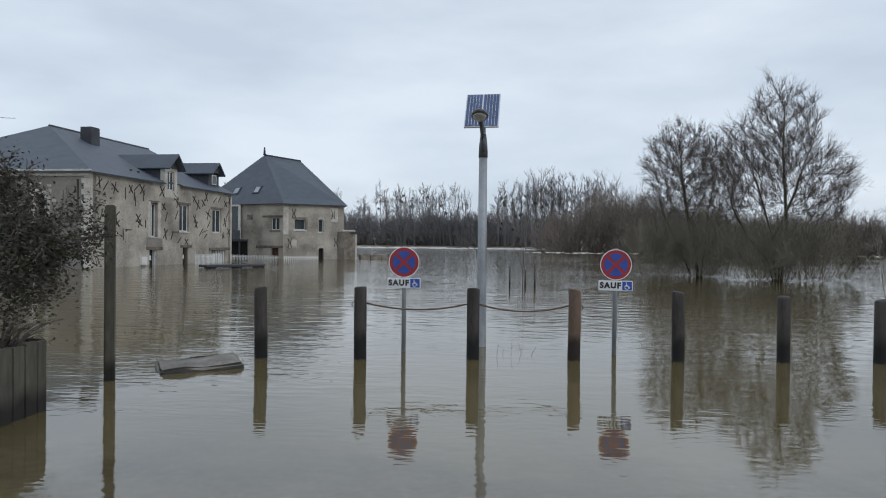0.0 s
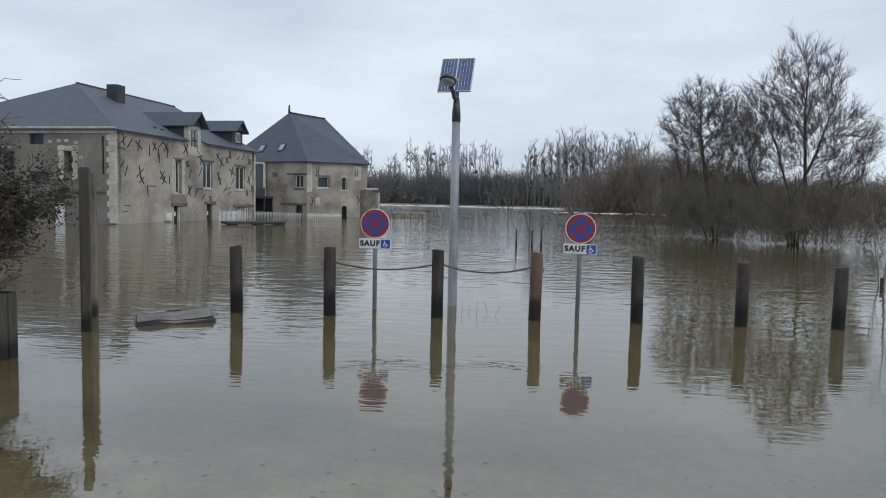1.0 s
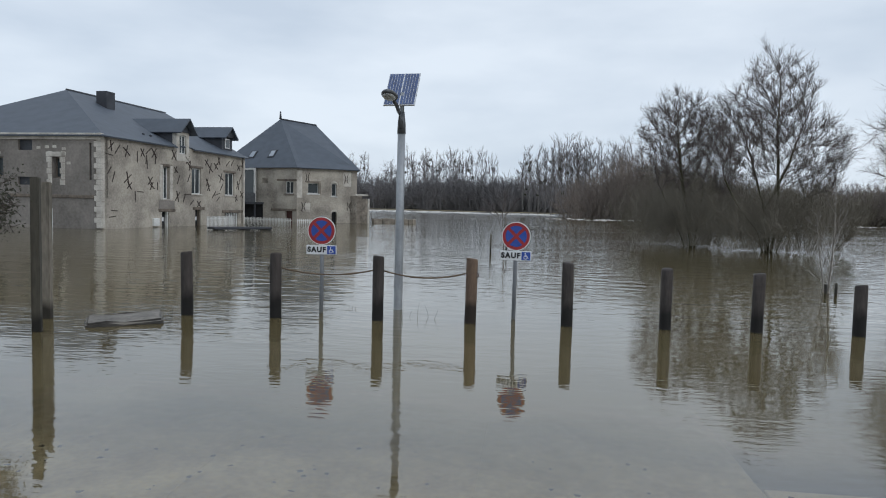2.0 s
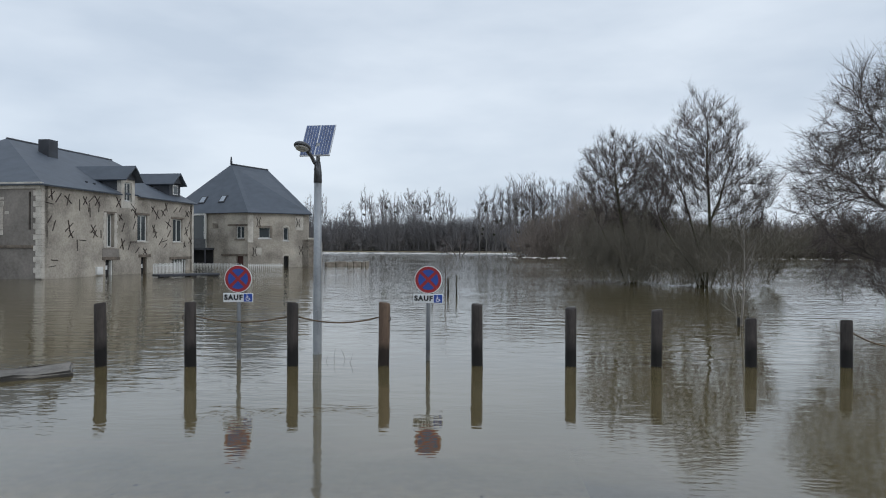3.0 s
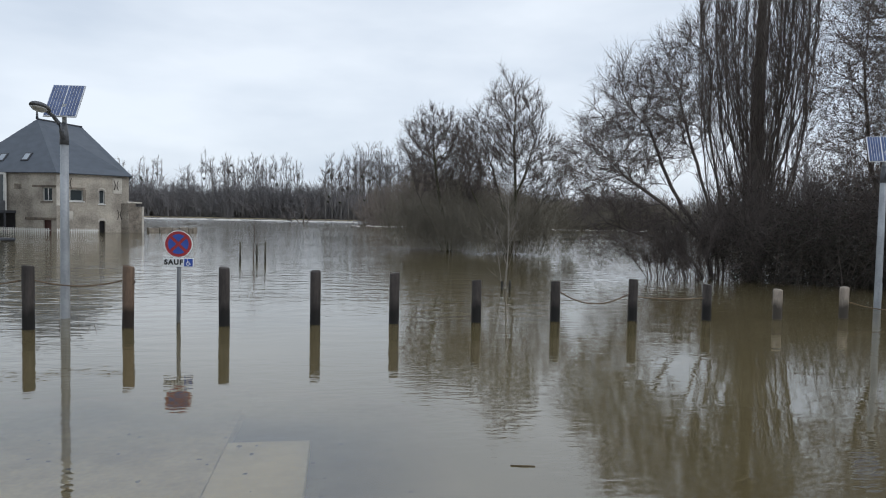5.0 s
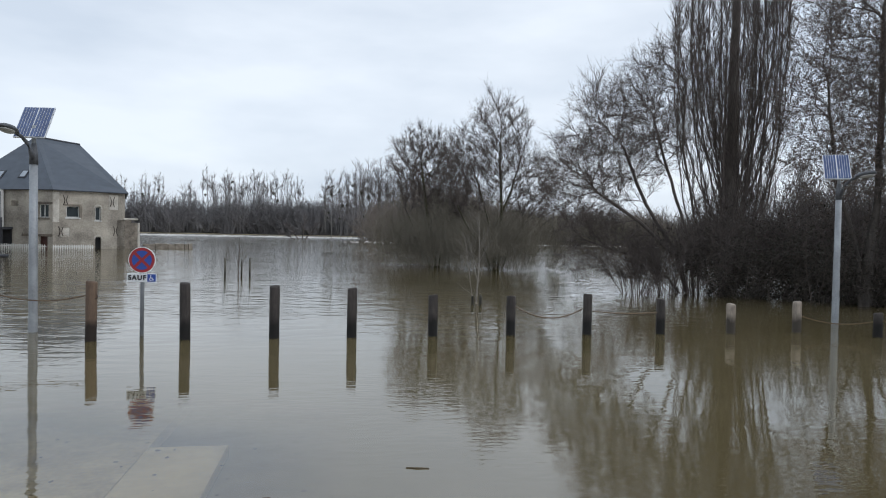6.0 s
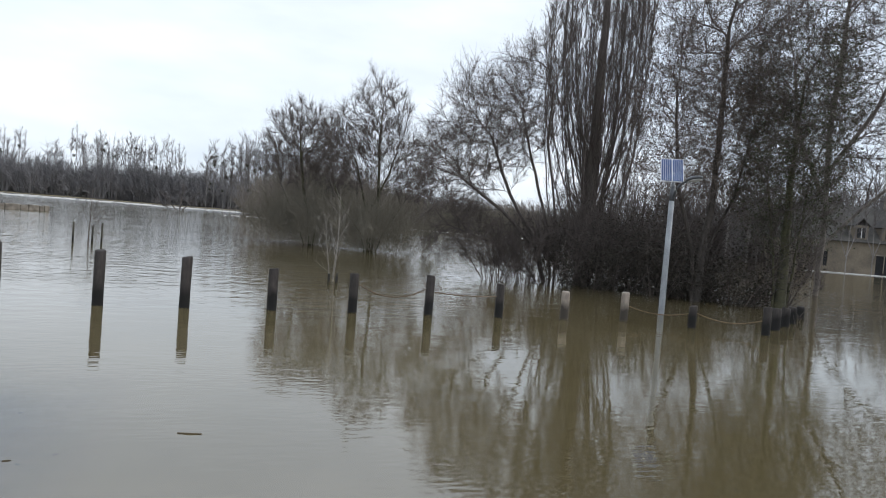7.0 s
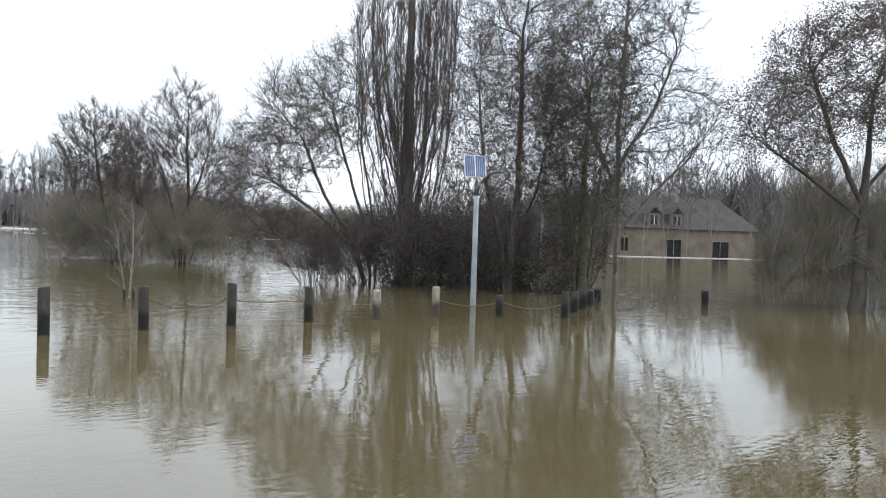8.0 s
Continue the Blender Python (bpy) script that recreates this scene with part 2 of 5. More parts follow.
    gloss.inputs["Color"].default_value = (0.93, 0.93, 0.93, 1)
    k.new(bump.outputs["Normal"], gloss.inputs["Normal"])
    mud = n.new("ShaderNodeBsdfDiffuse")
    ramp = n.new("ShaderNodeValToRGB")
    ramp.color_ramp.elements[0].position, ramp.color_ramp.elements[0].color = 0.3, (0.114, 0.089, 0.040, 1)
    ramp.color_ramp.elements[1].position, ramp.color_ramp.elements[1].color = 0.7, (0.150, 0.121, 0.064, 1)
    k.new(noise_node(0.25, 3), ramp.inputs["Fac"])
    k.new(ramp.outputs["Color"], mud.inputs["Color"])
    clear = n.new("ShaderNodeBsdfTransparent")
    clear.inputs["Color"].default_value = (1.0, 0.985, 0.93, 1)
    # the silt thickens with the depth below
    wander = maths("MULTIPLY_ADD", noise_node(1.1, 5, rough=0.65), 2.2, py)
    shallow = maths("MULTIPLY", ranged(wander, 4.7, 6.9, 1.0, 0.0), ranged(px, 4.75, 6.0, 1.0, 0.1))
    body = n.new("ShaderNodeMixShader")
    k.new(shallow, body.inputs[0])
    k.new(mud.outputs[0], body.inputs[1])
    k.new(clear.outputs[0], body.inputs[2])
    skin = n.new("ShaderNodeMixShader")
    k.new(fres.outputs[0], skin.inputs[0])
    k.new(body.outputs[0], skin.inputs[1])
    k.new(gloss.outputs[0], skin.inputs[2])
    out = n.new("ShaderNodeOutputMaterial")
    k.new(skin.outputs[0], out.inputs["Surface"])
    return m


WATER = water_material()


# ---- builders ----
def thing(name, place, label, category, group=""):
    """An Empty at the foot of a thing; its parts are built in world places and hung under it."""
    ob = new(name)
    ob.empty_display_size = 0.2
    ob.location = place
    return tagged(ob, label, category, group)


def hang(ob, parent):
    ob.parent = parent
    up = Matrix.Translation(parent.location) if parent.type == "EMPTY" else Matrix()
    ob.matrix_parent_inverse = up.inverted()
    return ob


def part(name, bm, mat, parent=None, label="", smooth=False):
    me = bpy.data.meshes.new(name)
    bmesh.ops.recalc_face_normals(bm, faces=bm.faces)
    bm.to_mesh(me)
    bm.free()
    me.materials.append(mat)
    if smooth:
        me.shade_smooth()
    ob = new(name, me)
    if parent:
        hang(ob, parent)
    return tagged(ob, label)


def raw(name, verts, faces, mat, parent=None, label="", smooth=False):
    me = bpy.data.meshes.new(name)
    me.from_pydata(verts, [], faces)
    me.materials.append(mat)
    if smooth:
        me.shade_smooth()
    ob = new(name, me)
    if parent:
        hang(ob, parent)
    return tagged(ob, label)


def hexa(bm, corners):
    """A block from eight corners: four below, four above, in the same order."""
    v = [bm.verts.new(c) for c in corners]
    for f in ((3, 2, 1, 0), (4, 5, 6, 7), (0, 1, 5, 4), (1, 2, 6, 5), (2, 3, 7, 6), (3, 0, 4, 7)):
        bm.faces.new([v[i] for i in f])
    return v


def block(x0, x1, y0, y1, z0, z1, m=None, bevel=0.0, bm=None):
    bm = bm or bmesh.new()
    v = hexa(bm, [(x0, y0, z0), (x1, y0, z0), (x1, y1, z0), (x0, y1, z0), (x0, y0, z1), (x1, y0, z1), (x1, y1, z1), (x0, y1, z1)])
    if bevel:
        es = list({e for q in v for e in q.link_edges})
        bmesh.ops.bevel(bm, geom=es, offset=bevel, segments=2, affect="EDGES")
    if m is not None:
        bmesh.ops.transform(bm, matrix=m, verts=bm.verts)
    return bm


class Plane:
    """A facade: u metres along from P towards Q, d metres inward (to the left of that way), z up."""

    def __init__(self, p, q):
        self.p = Vector((p[0], p[1], 0))
        self.u = (Vector((q[0], q[1], 0)) - self.p)
        self.length = self.u.length
        self.u.normalize()
        self.n = Vector((-self.u.y, self.u.x, 0))

    def at(self, u, d, z):
        return self.p + self.u * u + self.n * d + Vector((0, 0, z))

    def box(self, u0, u1, d0, d1, z0, z1, bm=None, bevel=0.0):
        bm = bm or bmesh.new()
        a = self.at
        v = hexa(bm, [a(u0, d0, z0), a(u1, d0, z0), a(u1, d1, z0), a(u0, d1, z0), a(u0, d0, z1), a(u1, d0, z1), a(u1, d1, z1), a(u0, d1, z1)])
        if bevel:
            bmesh.ops.bevel(bm, geom=list({e for q in v for e in q.link_edges}), offset=bevel, segments=1, affect="EDGES")
        return bm

    def wall(self, z0, z1, holes, thick=0.5, u0=0.0, u1=None):
        """A wall with openings right through it."""
        u1 = self.length if u1 is None else u1
        us = sorted({u0, u1, *(h[0] for h in holes), *(h[1] for h in holes)})
        zs = sorted({z0, z1, *(h[2] for h in holes), *(h[3] for h in holes)})
        solid = {}
        for i in range(len(us) - 1):
            for j in range(len(zs) - 1):
                cu, cz = (us[i] + us[i + 1]) / 2, (zs[j] + zs[j + 1]) / 2
                solid[i, j] = not any(h[0] < cu < h[1] and h[2] < cz < h[3] for h in holes)
        bm = bmesh.new()
        at, cache = self.at, {}

        def vert(i, d, j):
            if (i, d, j) not in cache:
                cache[i, d, j] = bm.verts.new(at(us[i], d * thick, zs[j]))
            return cache[i, d, j]

        for (i, j), full in solid.items():
            if not full:
                continue
            for d in (0, 1):
                bm.faces.new([vert(i, d, j), vert(i + 1, d, j), vert(i + 1, d, j + 1), vert(i, d, j + 1)])
            for di, dj, e in ((-1, 0, ((0, 0), (0, 1))), (1, 0, ((1, 0), (1, 1))), (0, -1, ((0, 0), (1, 0))), (0, 1, ((0, 1), (1, 1)))):
                if not solid.get((i + di, j + dj)):
                    (a, b), (c, e2) = e
                    bm.faces.new([vert(i + a, 0, j + b), vert(i + c, 0, j + e2), vert(i + c, 1, j + e2), vert(i + a, 1, j + b)])
        return bm


def tube_ring(p, d, r, n):
    a = d.orthogonal().normalized()
    b = d.cross(a)
    return [p + r * (math.cos(2 * math.pi * i / n) * a + math.sin(2 * math.pi * i / n) * b) for i in range(n)]


def sweep(points, radii, n, verts, faces):
    """Adds a tapered tube along points."""
    base, count = len(verts), len(points)
    for i, p in enumerate(points):
        d = (points[min(i + 1, count - 1)] - points[max(i - 1, 0)])
        if d.length < 1e-9:
            d = Vector((0, 0, 1))
        verts.extend(tube_ring(p, d.normalized(), radii[i], n))
    for i in range(count - 1):
        for j in range(n):
            a, b = base + i * n + j, base + i * n + (j + 1) % n
            faces.append((a, b, b + n, a + n))


def rod(name, points, radii, n, mat, parent=None, label="", caps=True):
    verts, faces = [], []
    pts = [Vector(p) for p in points]
    radii = [radii] * len(pts) if isinstance(radii, (int, float)) else radii
    sweep(pts, radii, n, verts, faces)
    if caps:
        faces.append(tuple(range(n))[::-1])
        faces.append(tuple(range(len(verts) - n, len(verts))))
    return raw(name, verts, faces, mat, parent, label, n > 4)


# ---- plants ----
def wander(rng, p, d, length, steps, bend, rise):
    pts = [p.copy()]
    d = d.normalized()
    for _ in range(steps):
        d = (d + Vector((rng.uniform(-bend, bend), rng.uniform(-bend, bend), rng.uniform(-bend, bend) + rise))).normalized()
        pts.append(pts[-1] + d * (length / steps))
    return pts


def turned(rng, d, angle):
    """A way that leaves d by that angle (radians), to a random side."""
    side = d.orthogonal().normalized()
    side.rotate(Matrix.Rotation(rng.uniform(0, 2 * math.pi), 3, d))
    return (d * math.cos(angle) + side * math.sin(angle)).normalized()


def grow(rng, p, d, length, r, style, level, out):
    """Polylines of a limb and all that grows from it, by level."""
    steps = style["steps"][level]
    pts = wander(rng, p, d, length, steps, style["bend"][level], style["rise"][level])
    tip = max(r * style.get("tip", 0.35 if level else 0.1), style["least"])
    radii = [r + (tip - r) * i / steps for i in range(steps + 1)]
    out[level].append((pts, radii))
    if level + 1 >= len(style["steps"]):
        return
    count = style["count"][level]
    lo = style["start"][level]
    for i in range(count):
        f = lo + (1 - lo) * (i + rng.random()) / count
        k = min(int(f * steps), steps - 1)
        w = f * steps - k
        q = pts[k].lerp(pts[k + 1], w)
        along = (pts[k + 1] - pts[k]).normalized()
        ang = radians(rng.gauss(style["angle"][level], 9))
        sub = length * style["ratio"][level] * (1.15 - style["taper"][level] * f) * rng.uniform(0.7, 1.2)
        rr = max(radii[k] * style["thin"][level], style["least"])
        grow(rng, q, turned(rng, along, ang), sub, rr, style, level + 1, out)


def limbs(polylines, sides):
    verts, faces = [], []
    for pts, radii in polylines:
        sweep(pts, radii, sides, verts, faces)
    return verts, faces


def leaves_on(rng, polylines, count, size, spread, verts, faces):
    for _ in range(count):
        pts, _r = rng.choice(polylines)
        k = rng.randrange(len(pts) - 1)
        c = pts[k].lerp(pts[k + 1], rng.random()) + Vector((rng.gauss(0, spread), rng.gauss(0, spread), rng.gauss(0, spread)))
        leaf(rng, c, size * rng.uniform(0.6, 1.3), verts, faces)


def leaf(rng, c, s, verts, faces):
    """A folded pointed leaf."""
    a = Vector((rng.gauss(0, 1), rng.gauss(0, 1), rng.gauss(0, 0.6))).normalized()
    b = turned(rng, a, math.pi / 2)
    up = a.cross(b) * s * 0.15
    i = len(verts)
    verts.extend((c - a * s, c + b * s * 0.5 + up, c + a * s, c - b * s * 0.5 + up))
    faces.append((i, i + 1, i + 2))
    faces.append((i, i + 2, i + 3))


def tree(name, seed, foot, stems, style, bark, twig, label, leaf_spec=None, category="tree", group=""):
    """stems: (way, length, radius) of each stem from the foot. The trunk is one mesh, the crown of limbs and twigs another."""
    rng = random.Random(seed)
    root = thing(name, foot, label, category, group)
    out = [[] for _ in style["steps"]]
    for way, length, r, *shift in stems:
        dx, dy = shift or (way[0] * 0.3, way[1] * 0.3)
        base = Vector(foot) + Vector((dx, dy, -0.5))
        grow(rng, base, Vector(way), length, r, style, 0, out)
    for stem in out[0]:
        raw("trunk" if len(stems) == 1 else "stem", *limbs([stem], 9), bark, root, smooth=True)
    v, f = limbs(out[1], 5)
    for lines in out[2:]:
        base = len(v)
        v2, f2 = limbs(lines, 3)
        v.extend(v2)
        f.extend(tuple(i + base for i in q) for q in f2)
    raw("crown", v, f, twig, root)
    if leaf_spec:
        count, size, spread, mat, title = leaf_spec
        lv, lf = [], []
        leaves_on(rng, [x for lines in out[1:] for x in lines], count, size, spread, lv, lf)
        raw("foliage", lv, lf, mat, root, title)
    return root


OPEN_STYLE = dict(steps=(9, 6, 4, 2), bend=(0.09, 0.16, 0.22, 0.22), rise=(0.045, 0.06, 0.06, 0.06), count=(15, 10, 8), start=(0.14, 0.15, 0.1),
                  angle=(44, 42, 46), ratio=(0.38, 0.42, 0.42), taper=(0.5, 0.4, 0.3), thin=(0.40, 0.40, 0.42), least=0.0065)
FAR_STYLE = dict(steps=(6, 4, 2), bend=(0.04, 0.08, 0.14), rise=(0.03, 0.09, 0.08), count=(20, 9), start=(0.42, 0.12),
                 angle=(38, 38), ratio=(0.32, 0.40), taper=(0.62, 0.45), thin=(0.35, 0.5), least=0.03, tip=0.2)
SAPLING_STYLE = dict(steps=(9, 5, 3), bend=(0.05, 0.12, 0.2), rise=(0.02, 0.05, 0.04), count=(12, 4), start=(0.3, 0.2),
                     angle=(42, 38), ratio=(0.30, 0.42), taper=(0.6, 0.4), thin=(0.4, 0.5), least=0.004)


def colonise(seed, stems, crown, step, reach, kill, lift, rounds=90):
    """Grows limbs from the stems (lists of points) towards every free place of the crown; returns the nodes and their parents."""
    gen = np.random.default_rng(seed)
    nodes, parents = [], []
    for line in stems:
        last = -1
        for p in line:
            nodes.append(np.array(p, float))
            parents.append(last)
            last = len(nodes) - 1
    kids = [[] for _ in nodes]
    for i, p in enumerate(parents):
        if p >= 0:
            kids[p].append(i)
    free = crown.copy()
    near = np.full(len(free), 1e9)
    owner = np.zeros(len(free), int)
    done = 0
    for _ in range(rounds):
        for k in range(done, len(nodes)):
            d = np.linalg.norm(free - nodes[k], axis=1)
            closer = d < near
            near[closer], owner[closer] = d[closer], k
        done = len(nodes)
        keep = near > kill
        free, near, owner = free[keep], near[keep], owner[keep]
        if not len(free):
            break
        for k in np.unique(owner[near < reach]):
            way = free[(owner == k) & (near < reach)] - nodes[k]
            way = (way / np.linalg.norm(way, axis=1)[:, None]).mean(axis=0) + gen.normal(0, 0.10, 3)
            if parents[k] >= 0:
                before = nodes[k] - nodes[parents[k]]
                way = way + 0.8 * before / (np.linalg.norm(before) + 1e-9)
            way[2] += lift
            new_one = nodes[k] + way / (np.linalg.norm(way) + 1e-9) * step * gen.uniform(0.8, 1.15)
            if len(kids[k]) > 2 or any(np.linalg.norm(nodes[q] - new_one) < 0.55 * step for q in kids[k]):
                # no room for another limb here: what it reached for stays bare
                lost = (owner == k) & (near < reach)
                near[lost] = 0.0
                continue
            kids[k].append(len(nodes))
            kids.append([])
            nodes.append(new_one)
            parents.append(int(k))
    return nodes, parents


def spindle(p, way, r, verts, faces):
    """A thin twig that runs out to a point."""
    i = len(verts)
    verts.extend(tube_ring(p, way.normalized(), r, 3))
    verts.append(p + way)
    faces.extend(((i, i + 1, i + 3), (i + 1, i + 2, i + 3), (i + 2, i, i + 3)))


def shoots(rng, p, along, length, r, lift, verts, faces, sides=2):
    """One shoot with a few side twigs."""
    way = (along * 0.8 + Vector((rng.gauss(0, 0.38), rng.gauss(0, 0.38), rng.gauss(0, 0.3) + lift))).normalized() * length * rng.uniform(0.5, 1.25)
    spindle(p, way, r, verts, faces)
    for _ in range(sides):
        q = p + way * rng.uniform(0.15, 0.75)
        side = (turned(rng, way.normalized(), radians(rng.uniform(25, 55))) + Vector((0, 0, lift * 0.5))).normalized()
        spindle(q, side * way.length * rng.uniform(0.3, 0.6), r * 0.75, verts, faces)


def egg(seed, count, lobes, hollow=0.35):
    """Places strewn through egg-shaped lobes (centre, radii, share of the count), thinner in their middle."""
    gen = np.random.default_rng(seed)
    out = []
    for centre, radii, share in lobes:
        d = gen.normal(size=(int(count * share), 3))
        d /= np.linalg.norm(d, axis=1)[:, None]
        q = (hollow ** 3 + (1 - hollow ** 3) * gen.random(len(d))) ** (1 / 3)
        out.append(np.array(centre) + d * q[:, None] * np.array(radii) * gen.uniform(0.82, 1.08, (len(d), 1)))
    return np.concatenate(out)


def crown_tree(name, seed, foot, stems, lobes, bark, twig, label, count=1200, step=0.24, reach=2.2, kill=0.36, lift=0.08, tip=0.0055,
               shoot=(2, 0.42, 0.0042, 0.25), sides=2, leaf_spec=None, thick=0.03, category="tree", group="", girth=0.0):
    """A bare tree that fills its crown. stems and lobes are given from the foot; shoot: how many at a node, length, radius, upward pull; girth: the least radius of the first stem at its foot."""
    rng = random.Random(seed)
    root = thing(name, foot, label, category, group)
    base = Vector(foot)
    lines = []
    for line in stems:
        pts = [Vector(line[0])]
        for a, b in zip(line, line[1:]):
            a, b = Vector(a), Vector(b)
            n = max(1, int((b - a).length / (step * 1.6)))
            for i in range(1, n + 1):
                j = 0.05 * step
                pts.append(a.lerp(b, i / n) + Vector((rng.gauss(0, j), rng.gauss(0, j), 0)) * (0.5 if i == n else 1))
        lines.append(pts)
    nodes, parents = colonise(seed, lines, egg(seed, count, lobes), step, reach, kill, lift)
    n = len(nodes)
    kids = [[] for _ in range(n)]
    for i, p in enumerate(parents):
        if p >= 0:
            kids[p].append(i)
    order = sorted(range(n), key=lambda i: -i)
    load = [0.0] * n
    for i in order:
        load[i] = max(load[i], tip ** 2.15)
        if parents[i] >= 0:
            load[parents[i]] += load[i]
    rad = [x ** (1 / 2.15) for x in load]
    for i in range(len(lines[0])):
        rad[i] = max(rad[i], girth * (1 - float(nodes[i][2]) / (lines[0][-1].z + 0.5)))
    at = [base + Vector(p) for p in nodes]
    bold, fine = ([], []), ([], [])
    starts = [i for i in range(n) if parents[i] < 0]
    while starts:
        i = starts.pop()
        chain = [parents[i], i] if parents[i] >= 0 else [i]
        while kids[chain[-1]]:
            ks = sorted(kids[chain[-1]], key=lambda q: -rad[q])
            starts.extend(ks[1:])
            chain.append(ks[0])
        rs = [rad[c] for c in chain]
        if parents[i] >= 0:
            rs[0] = rad[i]
        k = max([q for q in range(len(chain)) if rs[q] > thick], default=0)
        pts = [at[c] for c in chain]
        if k > 0:
            sweep(pts[: k + 1], rs[: k + 1], 8 if rs[0] > 0.07 else 6, *bold)
        if k < len(chain) - 1:
            sweep(pts[k:], rs[k:-1] + [tip * 0.5], 4 if rs[k] > 0.02 else 3, *fine)
    few, length, r, pull = shoot
    for i in range(n):
        if rad[i] < 0.022 + tip and parents[i] >= 0:
            along = (at[i] - at[parents[i]]).normalized()
            for _ in range(few + (0 if kids[i] else 2)):
                shoots(rng, at[i], along, length, r, pull, *fine, sides)
    raw("trunk", *bold, bark, root, smooth=True)
    raw("crown", *fine, twig, root)
    if leaf_spec:
        amount, size, spread, mat, title = leaf_spec
        tips = [i for i in range(n) if rad[i] < 0.02]
        lv, lf = [], []
        for _ in range(amount):
            c = at[rng.choice(tips)] + Vector((rng.gauss(0, spread), rng.gauss(0, spread), rng.gauss(0, spread)))
            leaf(rng, c, size * rng.uniform(0.6, 1.3), lv, lf)
        raw("foliage", lv, lf, mat, root, title)
    return root


def thicket(name, seed, spots, mat, label, least=0.02, stems=26, twigs=5, category="thicket", low=-0.4, reach=0.2):
    """Scrub that nobody could count: domes of bare stems that branch into fine twigs towards an uneven crown. spots: x, y, height, radius."""
    rng = random.Random(seed)
    v, f = [], []
    for x, y, h, rad in spots:
        for _ in range(stems):
            a, q = rng.uniform(0, 2 * math.pi), math.sqrt(rng.random())
            foot = Vector((x + math.cos(a) * q * rad * 0.45, y + math.sin(a) * q * rad * 0.45, low))
            tip = Vector((x + math.cos(a) * q * rad * 1.2, y + math.sin(a) * q * rad * 1.2, h * math.sqrt(1.02 - q * q) * rng.uniform(0.6, 1.05) + 0.3))
            mid = foot.lerp(tip, 0.5) + Vector((rng.gauss(0, 0.07) * h, rng.gauss(0, 0.07) * h, 0.06 * h))
            sweep([foot, mid], [least * 1.8, least * 1.3], 3, v, f)
            spindle(mid, tip - mid, least * 1.3, v, f)
            along = (tip - mid).normalized()
            for _ in range(twigs):
                p = mid.lerp(tip, rng.uniform(-0.3, 1.0)) if rng.random() < 0.86 else foot.lerp(mid, rng.uniform(0.3, 1.0))
                w = turned(rng, along, radians(rng.uniform(15, 75)))
                spindle(p, w * h * reach * rng.uniform(0.35, 1.2) + Vector((0, 0, 0.03 * h)), least, v, f)
    ob = raw(name, v, f, mat)
    return tagged(ob, label, category, kind="stuff")


# ---- ground and water ----
def ground_height(x, y):
    if y > 262 + 6 * math.sin(x * 0.03):
        return min(0.4, (y - 262) * 0.05)
    if y < -1:
        return min(0.3, -0.05 + 0.05 * max(0, -4 - y))
    return max(-1.1, -0.05 - 0.02 * (y + 1) - (0.02 * max(0, y - 4.5) ** 1.2))


def build_ground():
    xs = [-3000, -1200, -500, -200, -100, -60, -40, -30, -24, -18, -14, -10, -7] + [i * 0.5 for i in range(-10, 21)] + [12, 15, 18, 24, 30, 40, 60, 90, 140, 220, 500, 1200, 3000]
    ys = [-2000, -600, -150, -40, -12, -6] + [i * 0.5 for i in range(-6, 21)] + [11, 12, 14, 17, 20, 26, 34, 45, 60, 90, 130, 180, 230, 250, 258, 262, 266, 272, 285, 320, 450, 900, 3000]
    verts = [(x, y, ground_height(x, y) + 0.01 * noise.noise((x * 0.7, y * 0.7, 0))) for y in ys for x in xs]
    w = len(xs)
    faces = [(j * w + i, j * w + i + 1, (j + 1) * w + i + 1, (j + 1) * w + i) for j in range(len(ys) - 1) for i in range(w - 1)]
    ob = raw("ground", verts, faces, SILT, smooth=True)
    tagged(ob, "silty ground under the flood, rising towards the shore", "ground", kind="structure")


build_ground()
me = bpy.data.meshes.new("water")
me.from_pydata([(-3000, -40, 0), (3000, -40, 0), (3000, 3000, 0), (-3000, 3000, 0)], [], [(0, 1, 2, 3)])
me.materials.append(WATER)
tagged(new("water", me), "brown rippled flood water reflecting a grey sky", "water", kind="structure")

# drowned paving near the shore: wide slabs with open joints
pavement = thing("pavement", (0, 3, -0.1), "pale concrete paving under shallow flood water", "pavement")
tagged(pavement, kind="structure")
PAVE = Plane((-5.2, 0.8), (4.8, 0.8))


def paving_slab(u0, u1, d0, d1, mat, top, edge=0.006):
    part("slab", PAVE.box(u0, u1, d0, d1, top - 0.12, top, bevel=edge), mat, pavement)


for i in range(5):
    for j, top in enumerate((-0.055, -0.058, -0.061, -0.064)):
        paving_slab(i * 1.86, i * 1.86 + 1.859, j * 1.77, j * 1.77 + 1.769, CONCRETE, top, 0.001)
paving_slab(9.31, 9.98, 0.0, 1.76, CONCRETE_B, -0.040)
paving_slab(9.31, 9.98, 1.77, 3.53, CONCRETE_B, -0.050)

# ---- bollards and ropes ----
BOLLARDS = ((-2.60, 9.45, 0.97), (-1.24, 9.57, 0.985), (0.31, 9.74, 0.98), (1.71, 9.87, 0.98), (3.16, 9.99, 0.957), (4.615, 10.09, 0.907), (5.945, 10.17, 0.876),
            (7.41, 10.26, 0.754), (8.885, 10.34, 0.733), (10.385, 10.38, 0.775), (11.88, 10.40, 0.686), (13.40, 10.475, 0.582), (14.90, 10.56, 0.625),
            (16.16, 9.895, 0.476), (17.485, 9.21, 0.60), (18.48, 9.96, 0.50), (19.36, 10.58, 0.46), (20.2, 11.2, 0.42), (21.5, 12.2, 0.34), (24.3, 10.6, 0.38))


